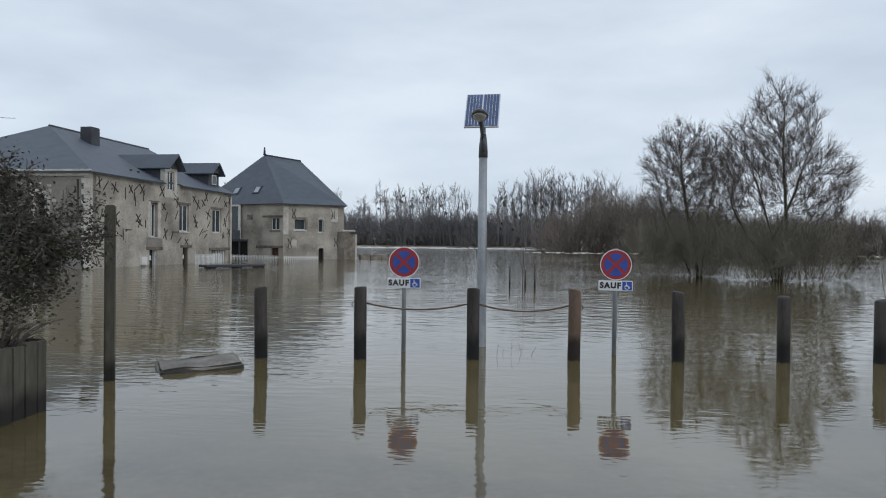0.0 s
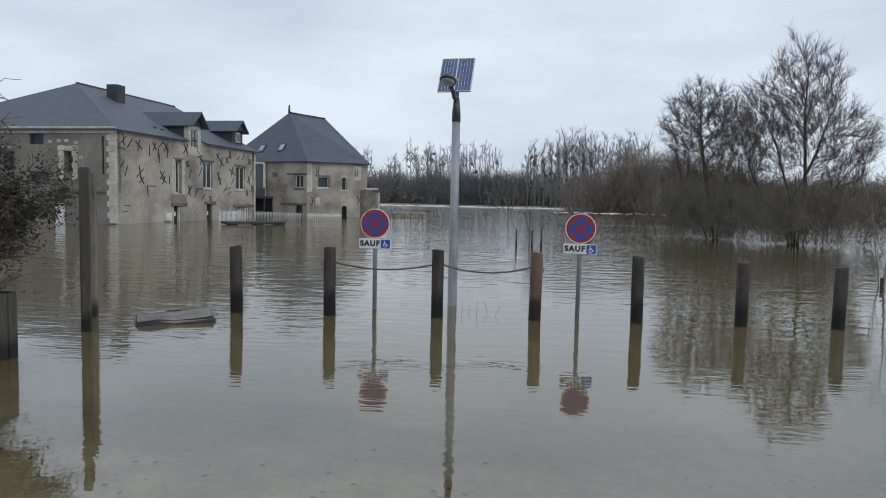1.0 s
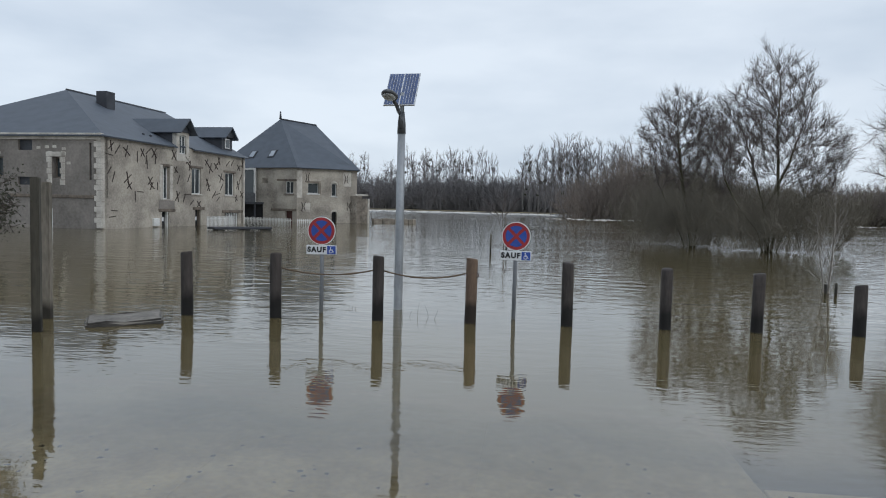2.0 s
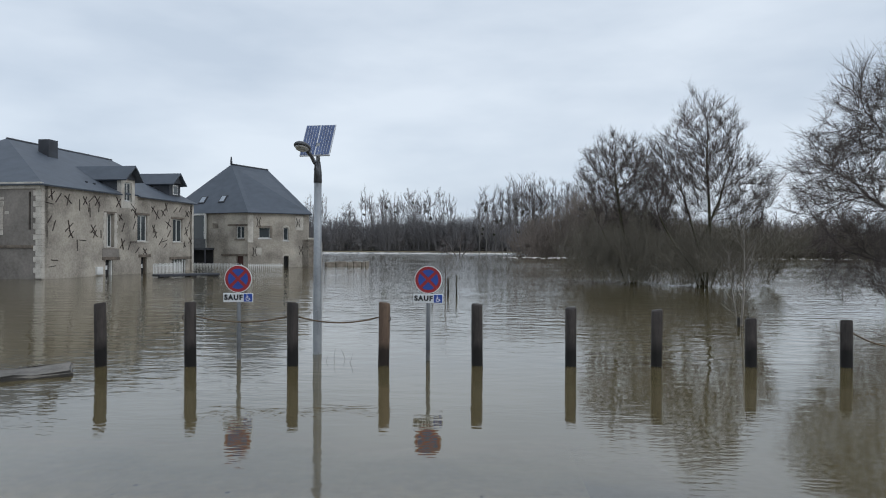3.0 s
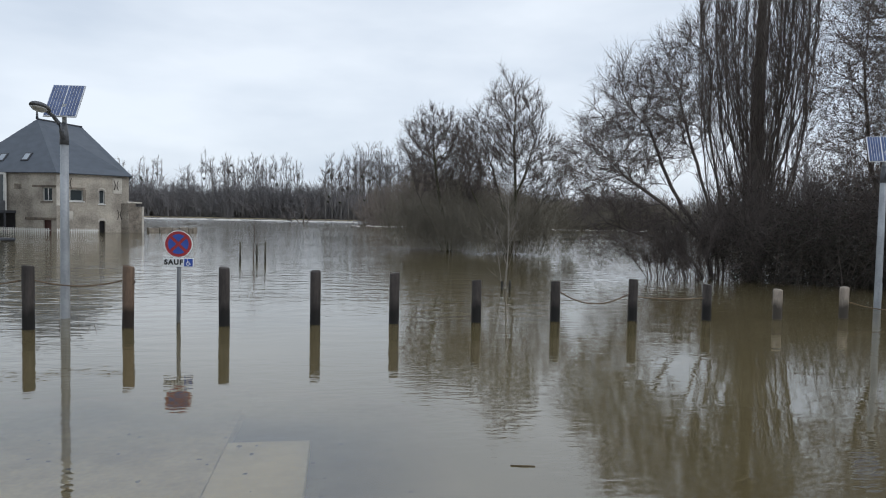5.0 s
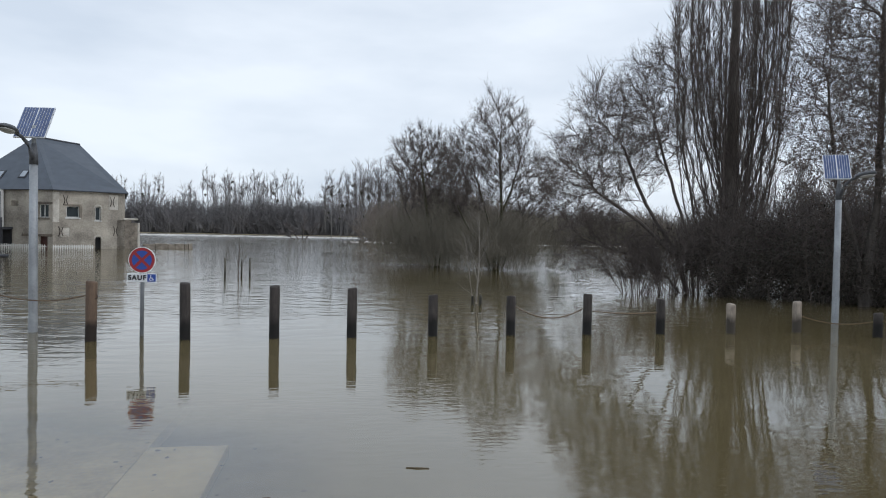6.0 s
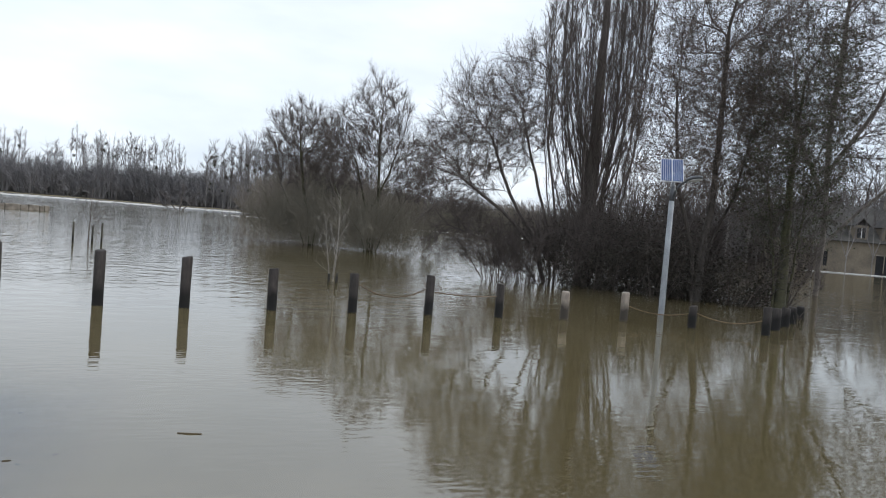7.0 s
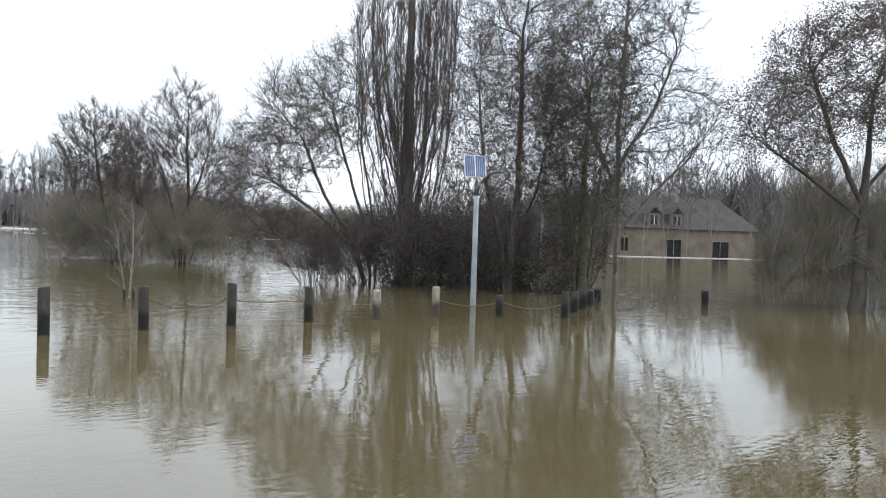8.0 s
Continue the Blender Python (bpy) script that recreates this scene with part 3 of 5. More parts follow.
def bollard(i, x, y, h, mat, radius):
    rng = random.Random(40 + i)
    root = thing("bollard", (x, y, 0), "dark weathered round timber bollard, soaked at the waterline", "bollard", "bollards along the flooded car park")
    verts, faces, n = [], [], 14
    lean = Vector((rng.gauss(0, 0.008), rng.gauss(0, 0.008), 0))
    rings = [(-0.6, 1.0), (0.0, 1.0), (h * 0.3, 0.99), (h * 0.6, 1.0), (h * 0.85, 0.985), (h - 0.02, 0.98), (h, 0.86)]
    for z, s in rings:
        for j in range(n):
            a = 2 * math.pi * j / n
            r = radius * s * (1 + 0.05 * noise.noise((math.cos(a) * 2 + i, math.sin(a) * 2, z * 1.5)))
            verts.append((x + lean.x * z + r * math.cos(a), y + lean.y * z + r * math.sin(a), z + (0.012 * math.cos(a + i) if z >= h - 0.03 else 0)))
    for k in range(len(rings) - 1):
        for j in range(n):
            faces.append((k * n + j, k * n + (j + 1) % n, (k + 1) * n + (j + 1) % n, (k + 1) * n + j))
    faces.append(tuple((len(rings) - 1) * n + j for j in range(n)))
    raw("post", verts, faces, mat, root, smooth=True)
    return root


roots = []
for i, (x, y, h) in enumerate(BOLLARDS):
    mat = POST_RED if i == 3 else POST_PALE if i in (11, 12) else POST
    b = bollard(i, x, y, h, mat, 0.088 if i < 15 else 0.1)
    if i == 3:
        tagged(b, "reddish-brown weathered timber bollard with a rope hook")
    if i in (11, 12):
        tagged(b, "short timber bollard with a pale bleached top")
    roots.append(b)


def rope(a, b, za, zb, sag):
    p, q = Vector((*BOLLARDS[a][:2], za)), Vector((*BOLLARDS[b][:2], zb))
    way = (q - p).normalized()
    p, q = p + way * 0.08, q - way * 0.08
    pts = [p.lerp(q, t / 14) - Vector((0, 0, sag * 4 * t / 14 * (1 - t / 14))) for t in range(15)]
    ob = rod("rope", pts, 0.0125, 6, ROPE)
    tagged(ob, "old brown rope slung between two bollards", "rope", "ropes between bollards")


rope(1, 2, 0.765, 0.76, 0.085)
rope(2, 3, 0.76, 0.75, 0.09)
rope(8, 9, 0.54, 0.50, 0.20)
rope(9, 10, 0.45, 0.42, 0.03)
rope(12, 13, 0.34, 0.30, 0.10)
rope(13, 14, 0.33, 0.30, 0.13)
for i, z, side in ((1, 0.75, -1), (3, 0.73, 1), (8, 0.52, -1)):
    x, y, _ = BOLLARDS[i]
    loop = [(x + side * (0.085 + 0.03 * math.sin(a)), y - 0.03 + 0.02 * math.cos(a), z + 0.035 * math.cos(a)) for a in [k * math.pi / 4 for k in range(9)]]
    rod("hook", loop, 0.009, 5, IRON, roots[i], "rusty iron rope hook")


# ---- signs ----
def disc(bm, c, r0, r1, y, a0=0.0, a1=2 * math.pi, n=40):
    """A ring or a sector in the plane y."""
    ps = []
    for i in range(n + 1):
        a = a0 + (a1 - a0) * i / n
        ps.append((bm.verts.new((c[0] + r0 * math.cos(a), y, c[1] + r0 * math.sin(a))), bm.verts.new((c[0] + r1 * math.cos(a), y, c[1] + r1 * math.sin(a)))))
    for i in range(n):
        bm.faces.new([ps[i][0], ps[i + 1][0], ps[i + 1][1], ps[i][1]])


def lettering(text, size, mat, m, parent):
    cu = bpy.data.curves.new("lettering", "FONT")
    cu.body, cu.size, cu.align_x, cu.align_y, cu.extrude, cu.offset = text, size, "CENTER", "CENTER", 0.001, 0.006
    cu.space_character = 1.22
    temp = bpy.data.objects.new("lettering", cu)
    scene.collection.objects.link(temp)
    me = bpy.data.meshes.new_from_object(temp.evaluated_get(bpy.context.evaluated_depsgraph_get()))
    bpy.data.objects.remove(temp)
    me.transform(m)
    me.materials.clear()
    me.materials.append(mat)
    ob = new("lettering", me)
    return hang(ob, parent)


def no_parking_sign(x, y, zc, yaw):
    """A round red and blue no-stopping sign with a plate below, on a steel post; built at the origin facing -y, then set down."""
    root = thing("no_stopping_sign", (0, 0, 0), "round red and blue no-stopping sign above a white plate", "road sign", "no-stopping signs in the water")
    rod("post", [(0, 0.035, -0.7), (0, 0.035, zc + 0.24)], 0.033, 12, POLE_GREY, root, "grey steel sign post")
    bm = bmesh.new()
    bmesh.ops.create_cone(bm, cap_ends=True, segments=48, radius1=0.225, radius2=0.225, depth=0.018, matrix=Matrix.Translation((0, 0, zc)) @ Matrix.Rotation(math.pi / 2, 4, "X"))
    plate = part("disc", bm, SIGN_WHITE, root)
    bm = bmesh.new()
    disc(bm, (0, zc), 0.0, 0.213, -0.012)
    hang(part("red_face", bm, SIGN_RED), plate)
    for q in range(4):
        bm = bmesh.new()
        half = radians(45)
        mid = q * math.pi / 2
        # a blue sector between the red cross bars
        c = (0.034 * math.cos(mid), zc + 0.034 * math.sin(mid))
        ps = [bm.verts.new((c[0], -0.016, c[1]))]
        for i in range(13):
            a = mid - half + 2 * half * i / 12
            ux, uz = math.cos(a), math.sin(a)
            bx, bz = c[0], c[1] - zc
            dot = ux * bx + uz * bz
            far = -dot + math.sqrt(dot * dot - (bx * bx + bz * bz) + 0.165 ** 2)
            ps.append(bm.verts.new((c[0] + ux * far, -0.016, c[1] + uz * far)))
        bm.faces.new(ps)
        hang(part("blue_sector", bm, SIGN_BLUE), plate)
    zp = zc - 0.305
    board = part("plate", block(-0.245, 0.245, -0.008, 0.008, zp - 0.075, zp + 0.075, bevel=0.006), SIGN_WHITE, root, "white plate with black lettering")
    lettering("SAUF", 0.113, SIGN_BLACK, Matrix.Translation((-0.075, -0.0125, zp)) @ Matrix.Rotation(math.pi / 2, 4, "X"), board)
    hang(part("blue_square", block(0.095, 0.232, -0.0125, -0.004, zp - 0.064, zp + 0.064), SIGN_BLUE), board)
    bm = bmesh.new()
    disc(bm, (0.158, zp - 0.02), 0.022, 0.032, -0.016, radians(110), radians(380), 16)
    disc(bm, (0.150, zp + 0.043), 0.0, 0.009, -0.016, n=10)
    for a, b, w in (((0.150, 0.03), (0.155, -0.008), 0.006), ((0.155, -0.006), (0.185, -0.008), 0.005), ((0.185, -0.006), (0.2, -0.036), 0.005), ((0.153, 0.014), (0.18, 0.012), 0.004)):
        dx, dz = b[0] - a[0], b[1] - a[1]
        ln = math.hypot(dx, dz)
        nx, nz = -dz / ln * w, dx / ln * w
        bm.faces.new([bm.verts.new((p[0] + s * nx, -0.016, zp + p[1] + s * nz)) for p, s in ((a, 1), (b, 1), (b, -1), (a, -1))])
    hang(part("white_symbol", bm, SIGN_WHITE), board)
    for z in (zc + 0.1, zc - 0.1, zp):
        part("clamp", block(-0.045, 0.045, 0.0, 0.075, z - 0.012, z + 0.012), STEEL, root)
    root.matrix_basis = pose(x, y, 0, 0, 0, yaw)
    return root


sign = no_parking_sign(-0.725, 10.19, 1.318, 2)
copy_thing(sign, pose(2.35, 10.37, -0.004, 0, 0.4, -3))


# ---- solar street lamps ----
def solar_lamp(x, y, z, panel_yaw):
    root = thing("street_lamp", (0, 0, 0), "grey solar street lamp with tilted panel, standing in the water", "street lamp", "solar street lamps")
    rod("pole", [(0, 0, -0.8), (0, 0, 0), (0, 0, 1.5), (0, 0, 3.02)], [0.075, 0.075, 0.07, 0.064], 16, STEEL, root, "grey galvanised pole")
    rod("collar", [(0, 0, 2.94), (0, 0, 3.12), (0, 0, 3.3)], [0.072, 0.066, 0.045], 14, STEEL_DARK, root)
    rod("mast", [(0, 0, 3.2), (0, 0.02, 3.62)], 0.036, 10, STEEL, root)
    arm = [(0, -0.02, 3.0), (-0.005, -0.10, 3.16), (-0.01, -0.22, 3.28), (-0.02, -0.38, 3.36), (-0.03, -0.56, 3.40)]
    rod("arm", arm, [0.045, 0.04, 0.034, 0.03, 0.03], 10, STEEL_DARK, root)
    bm = bmesh.new()
    bmesh.ops.create_uvsphere(bm, u_segments=20, v_segments=12, radius=1.0)
    for v in bm.verts:
        s = 1.0 - 0.3 * max(0, v.co.y)
        v.co = Vector((v.co.x * 0.125 * s, v.co.y * 0.29, v.co.z * (0.075 if v.co.z > 0 else 0.035)))
    bmesh.ops.transform(bm, matrix=pose(-0.04, -0.80, 3.43, -6, 0, 0), verts=bm.verts)
    head = part("head", bm, STEEL_DARK, root, "dark grey lamp head", True)
    bm = bmesh.new()
    bmesh.ops.create_uvsphere(bm, u_segments=16, v_segments=10, radius=1.0)
    for v in bm.verts:
        v.co = Vector((v.co.x * 0.10, v.co.y * 0.19, v.co.z * (0.01 if v.co.z > 0 else 0.05)))
    bmesh.ops.transform(bm, matrix=pose(-0.04, -0.86, 3.412, -6, 0, 0), verts=bm.verts)
    hang(part("lens", bm, LENS, None, "", True), head)
    m = pose(-0.02, 0.07, 3.69, 0, 0, panel_yaw) @ pose(0, 0, 0, -32, 0, 0)
    frame_bm = block(-0.268, 0.268, 0.0, 0.03, -0.345, 0.345, m, 0.004)
    panel = part("panel", frame_bm, ALU, root, "two-cell blue solar panel in a pale frame")
    for s in (-1, 1):
        a, b = sorted((s * 0.012, s * 0.252))
        cells = hang(part("cell_field", block(a, b, -0.006, 0.002, -0.328, 0.328, m), CELL), panel)
        bm = bmesh.new()
        for j in range(1, 5):
            xx = a + (b - a) * j / 5
            block(xx - 0.0022, xx + 0.0022, -0.0085, -0.004, -0.326, 0.326, None, 0, bm)
        bmesh.ops.transform(bm, matrix=m, verts=bm.verts)
        hang(part("grid_lines", bm, ALU), panel)
    part("bracket", block(-0.08, 0.08, 0.03, 0.09, -0.1, 0.06, m), STEEL_DARK, root)
    part("hatch", block(-0.04, 0.04, -0.079, -0.05, 0.35, 0.75, None, 0.004), STEEL, root)
    root.matrix_basis = pose(x, y, z)
    return root


solar_lamp(0.40, 10.90, 0.0, -5)
solar_lamp(16.80, 11.85, -0.14, -28)


# ---- houses ----
def window(plane, u0, u1, z0, z1, house, back=0.14, bars=1, frame_mat=None, name="window"):
    """A casement in an opening: frame, mullion, panes, and a near-black sheet painted as the unlit room."""
    frame_mat = frame_mat or WHITE
    w = 0.07
    bm = plane.box(u0, u0 + w, back, back + 0.07, z0, z1)
    plane.box(u1 - w, u1, back, back + 0.07, z0, z1, bm)
    plane.box(u0 + w, u1 - w, back, back + 0.07, z1 - w, z1, bm)
    plane.box(u0 + w, u1 - w, back, back + 0.07, z0, z0 + w, bm)
    for i in range(bars):
        c = u0 + (u1 - u0) * (i + 1) / (bars + 1)
        plane.box(c - 0.035, c + 0.035, back - 0.004, back + 0.074, z0 + w, z1 - w, bm)
    ob = part(name, bm, frame_mat, house)
    edges = [u0 + w] + [u0 + (u1 - u0) * (i + 1) / (bars + 1) for i in range(bars)] + [u1 - w]
    for a, b in zip(edges, edges[1:]):
        hang(part("pane", plane.box(a, b, back + 0.03, back + 0.04, z0 + w, z1 - w), GLASS), ob)
    hang(part("room_shade_sheet", plane.box(u0 - 0.05, u1 + 0.05, 0.46, 0.49, z0 - 0.05, z1 + 0.05), DARK), ob)
    return ob


def anchor(plane, u, z, size, tilt, house, rng, single=False):
    """An iron wall tie: two crossed, slightly bent bars."""
    bm = bmesh.new()
    for k, a in enumerate((tilt, tilt + radians(rng.uniform(55, 95)))[: 1 if single else 2]):
        du, dz = math.cos(a) * size, math.sin(a) * size
        w = 0.024
        nu, nz = -math.sin(a) * w, math.cos(a) * w
        pts = []
        for d in (-0.03 - 0.012 * k, 0.01):
            pts += [plane.at(u - du + nu, d, z - dz + nz), plane.at(u + du + nu, d, z + dz + nz), plane.at(u + du - nu, d, z + dz - nz), plane.at(u - du - nu, d, z - dz - nz)]
        hexa(bm, pts)
    part("wall_anchor", bm, IRON, house)


def slab_roof(quads, mat, name, house, thick=0.09):
    """Roof faces as thick plates. quads: lists of corner places, counter-clockwise from outside."""
    bm = bmesh.new()
    for q in quads:
        q = [Vector(c) for c in q]
        nrm = (q[1] - q[0]).cross(q[2] - q[0]).normalized()
        if nrm.z < 0:
            nrm = -nrm
        top, low = [bm.verts.new(c) for c in q], [bm.verts.new(c - nrm * thick) for c in q]
        bm.faces.new(top)
        bm.faces.new(low[::-1])
        for i in range(len(q)):
            j = (i + 1) % len(q)
            bm.faces.new([top[i], low[i], low[j], top[j]])
    return part(name, bm, mat, house)


def mill():
    """The long mill house: rendered walls tied with iron crosses, hipped slate roof with two dormers."""
    rng = random.Random(7)
    east = Plane((-21.18, 34.97), (-20.04, 51.53))
    length, width, eave, ridge = 16.6, 14.4, 5.27, 8.85
    west = Plane(east.at(0, width, 0)[:2], (-21.18, 34.97))
    north = Plane(east.at(length, 0, 0)[:2], east.at(length, width, 0)[:2])
    back = Plane(east.at(length, width, 0)[:2], east.at(0, width, 0)[:2])
    house = thing("mill_house", (-21.18, 34.97, 0), "old rendered mill house with slate roof and flooded ground floor", "house")
    doors = [(5.55, 6.3, -1, 0.98), (9.45, 10.15, -1, 1.1), (13.5, 15.5, -1, 0.88)]
    wins = [(5.68, 6.42, 1.8, 3.9), (9.0, 10.2, 2.2, 4.0), (13.55, 14.95, 2.2, 3.92)]
    part("east_wall", east.wall(-1.2, eave, doors + wins + [(7.5, 8.3, 4.85, eave)], 0.5), RENDER_WALL, house, "pale ochre lime render, patched")
    w = lambda u: width - u
    front_holes = [(w(5.45), w(4.5), 4.4, 5.03), (w(3.2), w(2.6), 2.85, 4.03), (w(7.2), w(6.45), 2.9, 4.02), (w(5.5), w(4.25), 2.42, 2.88), (w(0.80), w(0.66), 2.75, 4.85), (w(3.9), w(3.2), -1.0, 1.1)]
    part("front_wall", west.wall(-1.2, eave, front_holes, 0.5, 0.0, width), RENDER_GREY, house, "grey cement-rendered front wall")
    part("rear_wall", north.wall(-1.2, eave, [], 0.5, 0.0, width), RENDER_WALL, house)
    part("hidden_wall", back.wall(-1.2, eave, [], 0.5, 0.5, length - 0.5), RENDER_WALL, house)
    part("rear_gable", _gable(north, width, eave, ridge), RENDER_WALL, house)
    for i, (a, b, z0, z1) in enumerate(wins):
        window(east, a, b, z0, z1, house, 0.12 if i else 0.2, 1)
        part("lintel", east.box(a - 0.25, b + 0.25, -0.03, 0.2, z1, z1 + 0.16, bevel=0.01), OAK, house, "old oak lintel")
        part("sill", east.box(a - 0.1, b + 0.1, -0.06, 0.2, z0 - 0.09, z0, bevel=0.01), STONE, house)
    for k in range(9):
        z = 1.75 + k * 0.25
        for u in (5.36 - 0.08 * (k % 2), 6.44):
            part("dressing_stone", east.box(u, u + 0.28 + 0.06 * (k % 2), -0.025 - 0.004 * (k % 3), 0.05, z, z + 0.24, bevel=0.01), STONE, house, "white stone window dressing" if k == 0 else "")
    part("apron", east.box(5.25, 6.95, -0.02, 0.05, 1.16, 1.7), RENDER_GREY, house)
    for a, b, z1 in ((5.2, 7.0, 0.98), (9.15, 10.6, 1.1), (13.1, 16.25, 0.88)):
        part("lintel", east.box(a, b, -0.06, 0.3, z1, z1 + 0.2, bevel=0.015), OAK, house)
    # doors at the water; near-black sheets paint the shade inside the openings
    for a, b, z1, mat in ((5.55, 6.3, 0.98, WHITE), (9.45, 10.15, 1.1, OAK)):
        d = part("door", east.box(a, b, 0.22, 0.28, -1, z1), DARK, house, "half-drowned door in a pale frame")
        for u in (a, b - 0.09):
            hang(part("jamb", east.box(u, u + 0.09, 0.05, 0.24, -1, z1), mat), d)
        hang(part("notice", east.box(a + 0.28, a + 0.5, 0.20, 0.23, 0.35, 0.62), SIGN_WHITE), d)
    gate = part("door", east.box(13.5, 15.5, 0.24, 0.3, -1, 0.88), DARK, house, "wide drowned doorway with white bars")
    for k in range(6):
        u = 13.52 + k * 0.378
        hang(part("bar", east.box(u, u + 0.09, 0.06, 0.16, -1, 0.86), WHITE), gate)
    part("meter_box", east.box(4.56, 5.12, -0.16, 0.02, 0.08, 0.57, bevel=0.02), WHITE, house, "white meter box")
    part("water_stain_band", east.box(0.02, 5.2, -0.012, 0.02, -1, 1.75), RENDER_WALL, house)
    # stone quoins at the near corner, both faces
    for k in range(17):
        z = 0.05 + k * 0.305
        long = 0.5 if k % 2 else 0.36
        part("quoin", west.box(width - long, width, -0.03, 0.06, z, z + 0.295, bevel=0.012), STONE, house)
        part("quoin", east.box(0.002, 0.20, -0.032, 0.06, z, z + 0.295, bevel=0.012), STONE, house)
    part("end_quoin", east.box(length - 0.22, length, -0.03, 0.1, -0.8, eave), STONE, house)
    part("cornice", west.box(-0.1, width + 0.03, -0.10, 0.05, eave - 0.26, eave - 0.02, bevel=0.02), STONE, house, "white stone cornice under the eaves")
    part("cornice", west.box(-0.2, width + 0.1, -0.22, 0.05, eave - 0.02, eave + 0.10, bevel=0.02), STONE, house)
    # front wall openings
    window(west, w(3.2), w(2.6), 2.85, 4.03, house, 0.3, 0, OAK)
    window(west, w(7.2), w(6.45), 2.9, 4.02, house, 0.3, 0, OAK)
    for a, b, z0, z1 in ((w(5.45), w(4.5), 4.4, 5.03), (w(5.5), w(4.25), 2.42, 2.88), (w(0.80), w(0.66), 2.75, 4.85)):
        part("hatch", west.box(a, b, 0.16, 0.22, z0, z1), SLATE_DARK, house, "dark boarded hatch")
    part("white_door", west.box(w(3.9), w(3.2), 0.05, 0.12, -1, 1.1), WHITE, house, "white door standing in the flood")
    for k in range(6):
        z = 2.45 + k * 0.32
        for u in (2.36, 3.22):
            part("dressing_stone", west.box(w(u + 0.34 - 0.08 * (k % 2)), w(u), -0.03, 0.06, z, z + 0.3, bevel=0.012), STONE, house)
    part("dressing_stone", west.box(w(3.6), w(2.3), -0.03, 0.06, 4.05, 4.32, bevel=0.012), STONE, house)
    for u, z in ((3.95, 4.45), (3.4, 4.5), (2.9, 4.52), (2.3, 4.4), (2.0, 3.6), (7.5, 4.1), (6.6, 4.15), (7.0, 4.12)):
        part("rubble_patch", west.box(w(u + 0.28), w(u), -0.018, 0.05, z, z + 0.18, bevel=0.03), STONE, house)
    part("ledge", west.box(w(6.5), w(0.5), -0.08, 0.05, 1.72, 1.9, bevel=0.03), OAK, house)
    # iron ties scattered over the east wall
    ties = ((0.75, 4.75), (1.3, 4.6), (0.6, 3.35), (0.95, 3.0), (2.1, 4.55), (2.2, 2.95), (2.35, 2.55), (3.6, 4.6), (4.2, 4.75), (4.75, 4.65), (4.35, 2.9), (4.5, 2.6), (7.3, 2.0), (7.4, 3.1),
            (7.1, 3.75), (6.9, 4.7), (8.5, 4.5), (8.65, 3.3), (8.75, 4.1), (8.1, 1.9), (9.0, 1.6), (9.9, 1.5), (10.9, 4.5), (11.4, 4.1), (11.0, 3.1), (11.2, 2.7), (11.9, 2.2), (12.2, 4.3), (12.6, 4.75),
            (12.9, 3.5), (13.0, 2.8), (12.5, 1.9), (13.9, 4.6), (14.6, 4.7), (15.5, 3.0), (15.6, 4.4), (15.9, 3.6), (16.2, 4.7), (15.2, 2.0), (16.1, 2.3))
    for u, z in ties:
        anchor(east, u, z, rng.uniform(0.26, 0.42), radians(rng.uniform(35, 75)), house, rng, rng.random() < 0.22)
    for u, z in ((3.1, 4.3), (3.95, 4.2), (4.05, 3.9), (5.1, 2.6), (2.9, 1.9), (4.9, 4.3)):
        anchor(east, u, z, rng.uniform(0.22, 0.36), radians(rng.uniform(80, 96)), house, rng, True)
    for u, z in ((0.6, 4.25), (3.4, 2.2), (8.5, 2.15), (12.4, 2.25), (1.0, 1.05), (0.8, 0.7)):
        anchor(east, u, z, rng.uniform(0.25, 0.4), radians(rng.uniform(-8, 14)), house, rng, True)
    # roof
    a = east.at
    over, low = 0.28, 0.14
    h0, h1 = 5.9, length + 0.2
    mid = width / 2
    P, Q = a(h0, mid, ridge), a(h1, mid, ridge)
    roof = slab_roof([
        [a(0, 0, eave + 0.1), a(length + 0.2, 0, eave + 0.1), Q, P],
        [a(0, width, eave + 0.1), a(0, 0, eave + 0.1), P],
        [a(length + 0.2, width, eave + 0.1), a(0, width, eave + 0.1), P, Q],
    ], SLATE, "roof", house)
    for q in ([a(-over, -over, eave - 0.02), a(6.95, -over, eave - 0.02), a(6.95, 0, eave + 0.1), a(0, 0, eave + 0.1)],
              [a(9.0, -over, eave - 0.02), a(length + 0.2, -over, eave - 0.02), a(length + 0.2, 0, eave + 0.1), a(9.0, 0, eave + 0.1)],
              [a(-over, width, eave - 0.02), a(-over, -over, eave - 0.02), a(0, 0, eave + 0.1), a(0, width, eave + 0.1)]):
        hang(slab_roof([q], SLATE, "eaves", None), roof)
    tagged(roof, "blue-grey slate hipped roof")
    hang(rod("ridge_tiles", [P, P.lerp(Q, 0.5), Q], 0.09, 8, SLATE_DARK), roof)
    hang(part("chimney", east.box(6.8, 7.65, 4.9, 5.7, 7.3, 8.92, bevel=0.02), SLATE_DARK, None, "dark slate-clad chimney"), roof)
    for u, d in ((5.0, 0.9), (5.6, 0.8)):
        z = eave + 0.1 + d * 0.483
        hang(part("vent", east.box(u, u + 0.12, d, d + 0.12, z, z + 0.12), SLATE_DARK), roof)
    # wall dormer
    dm = part("dormer", east.wall(eave - 0.9, 6.3, [(7.5, 8.3, 4.85, 6.1)], 0.3, 7.15, 8.65), STONE, house, "white stone wall dormer with slate gable")
    dm.location = east.n * -0.03
    window(east, 7.5, 8.3, 4.85, 6.1, dm, 0.1, 1)
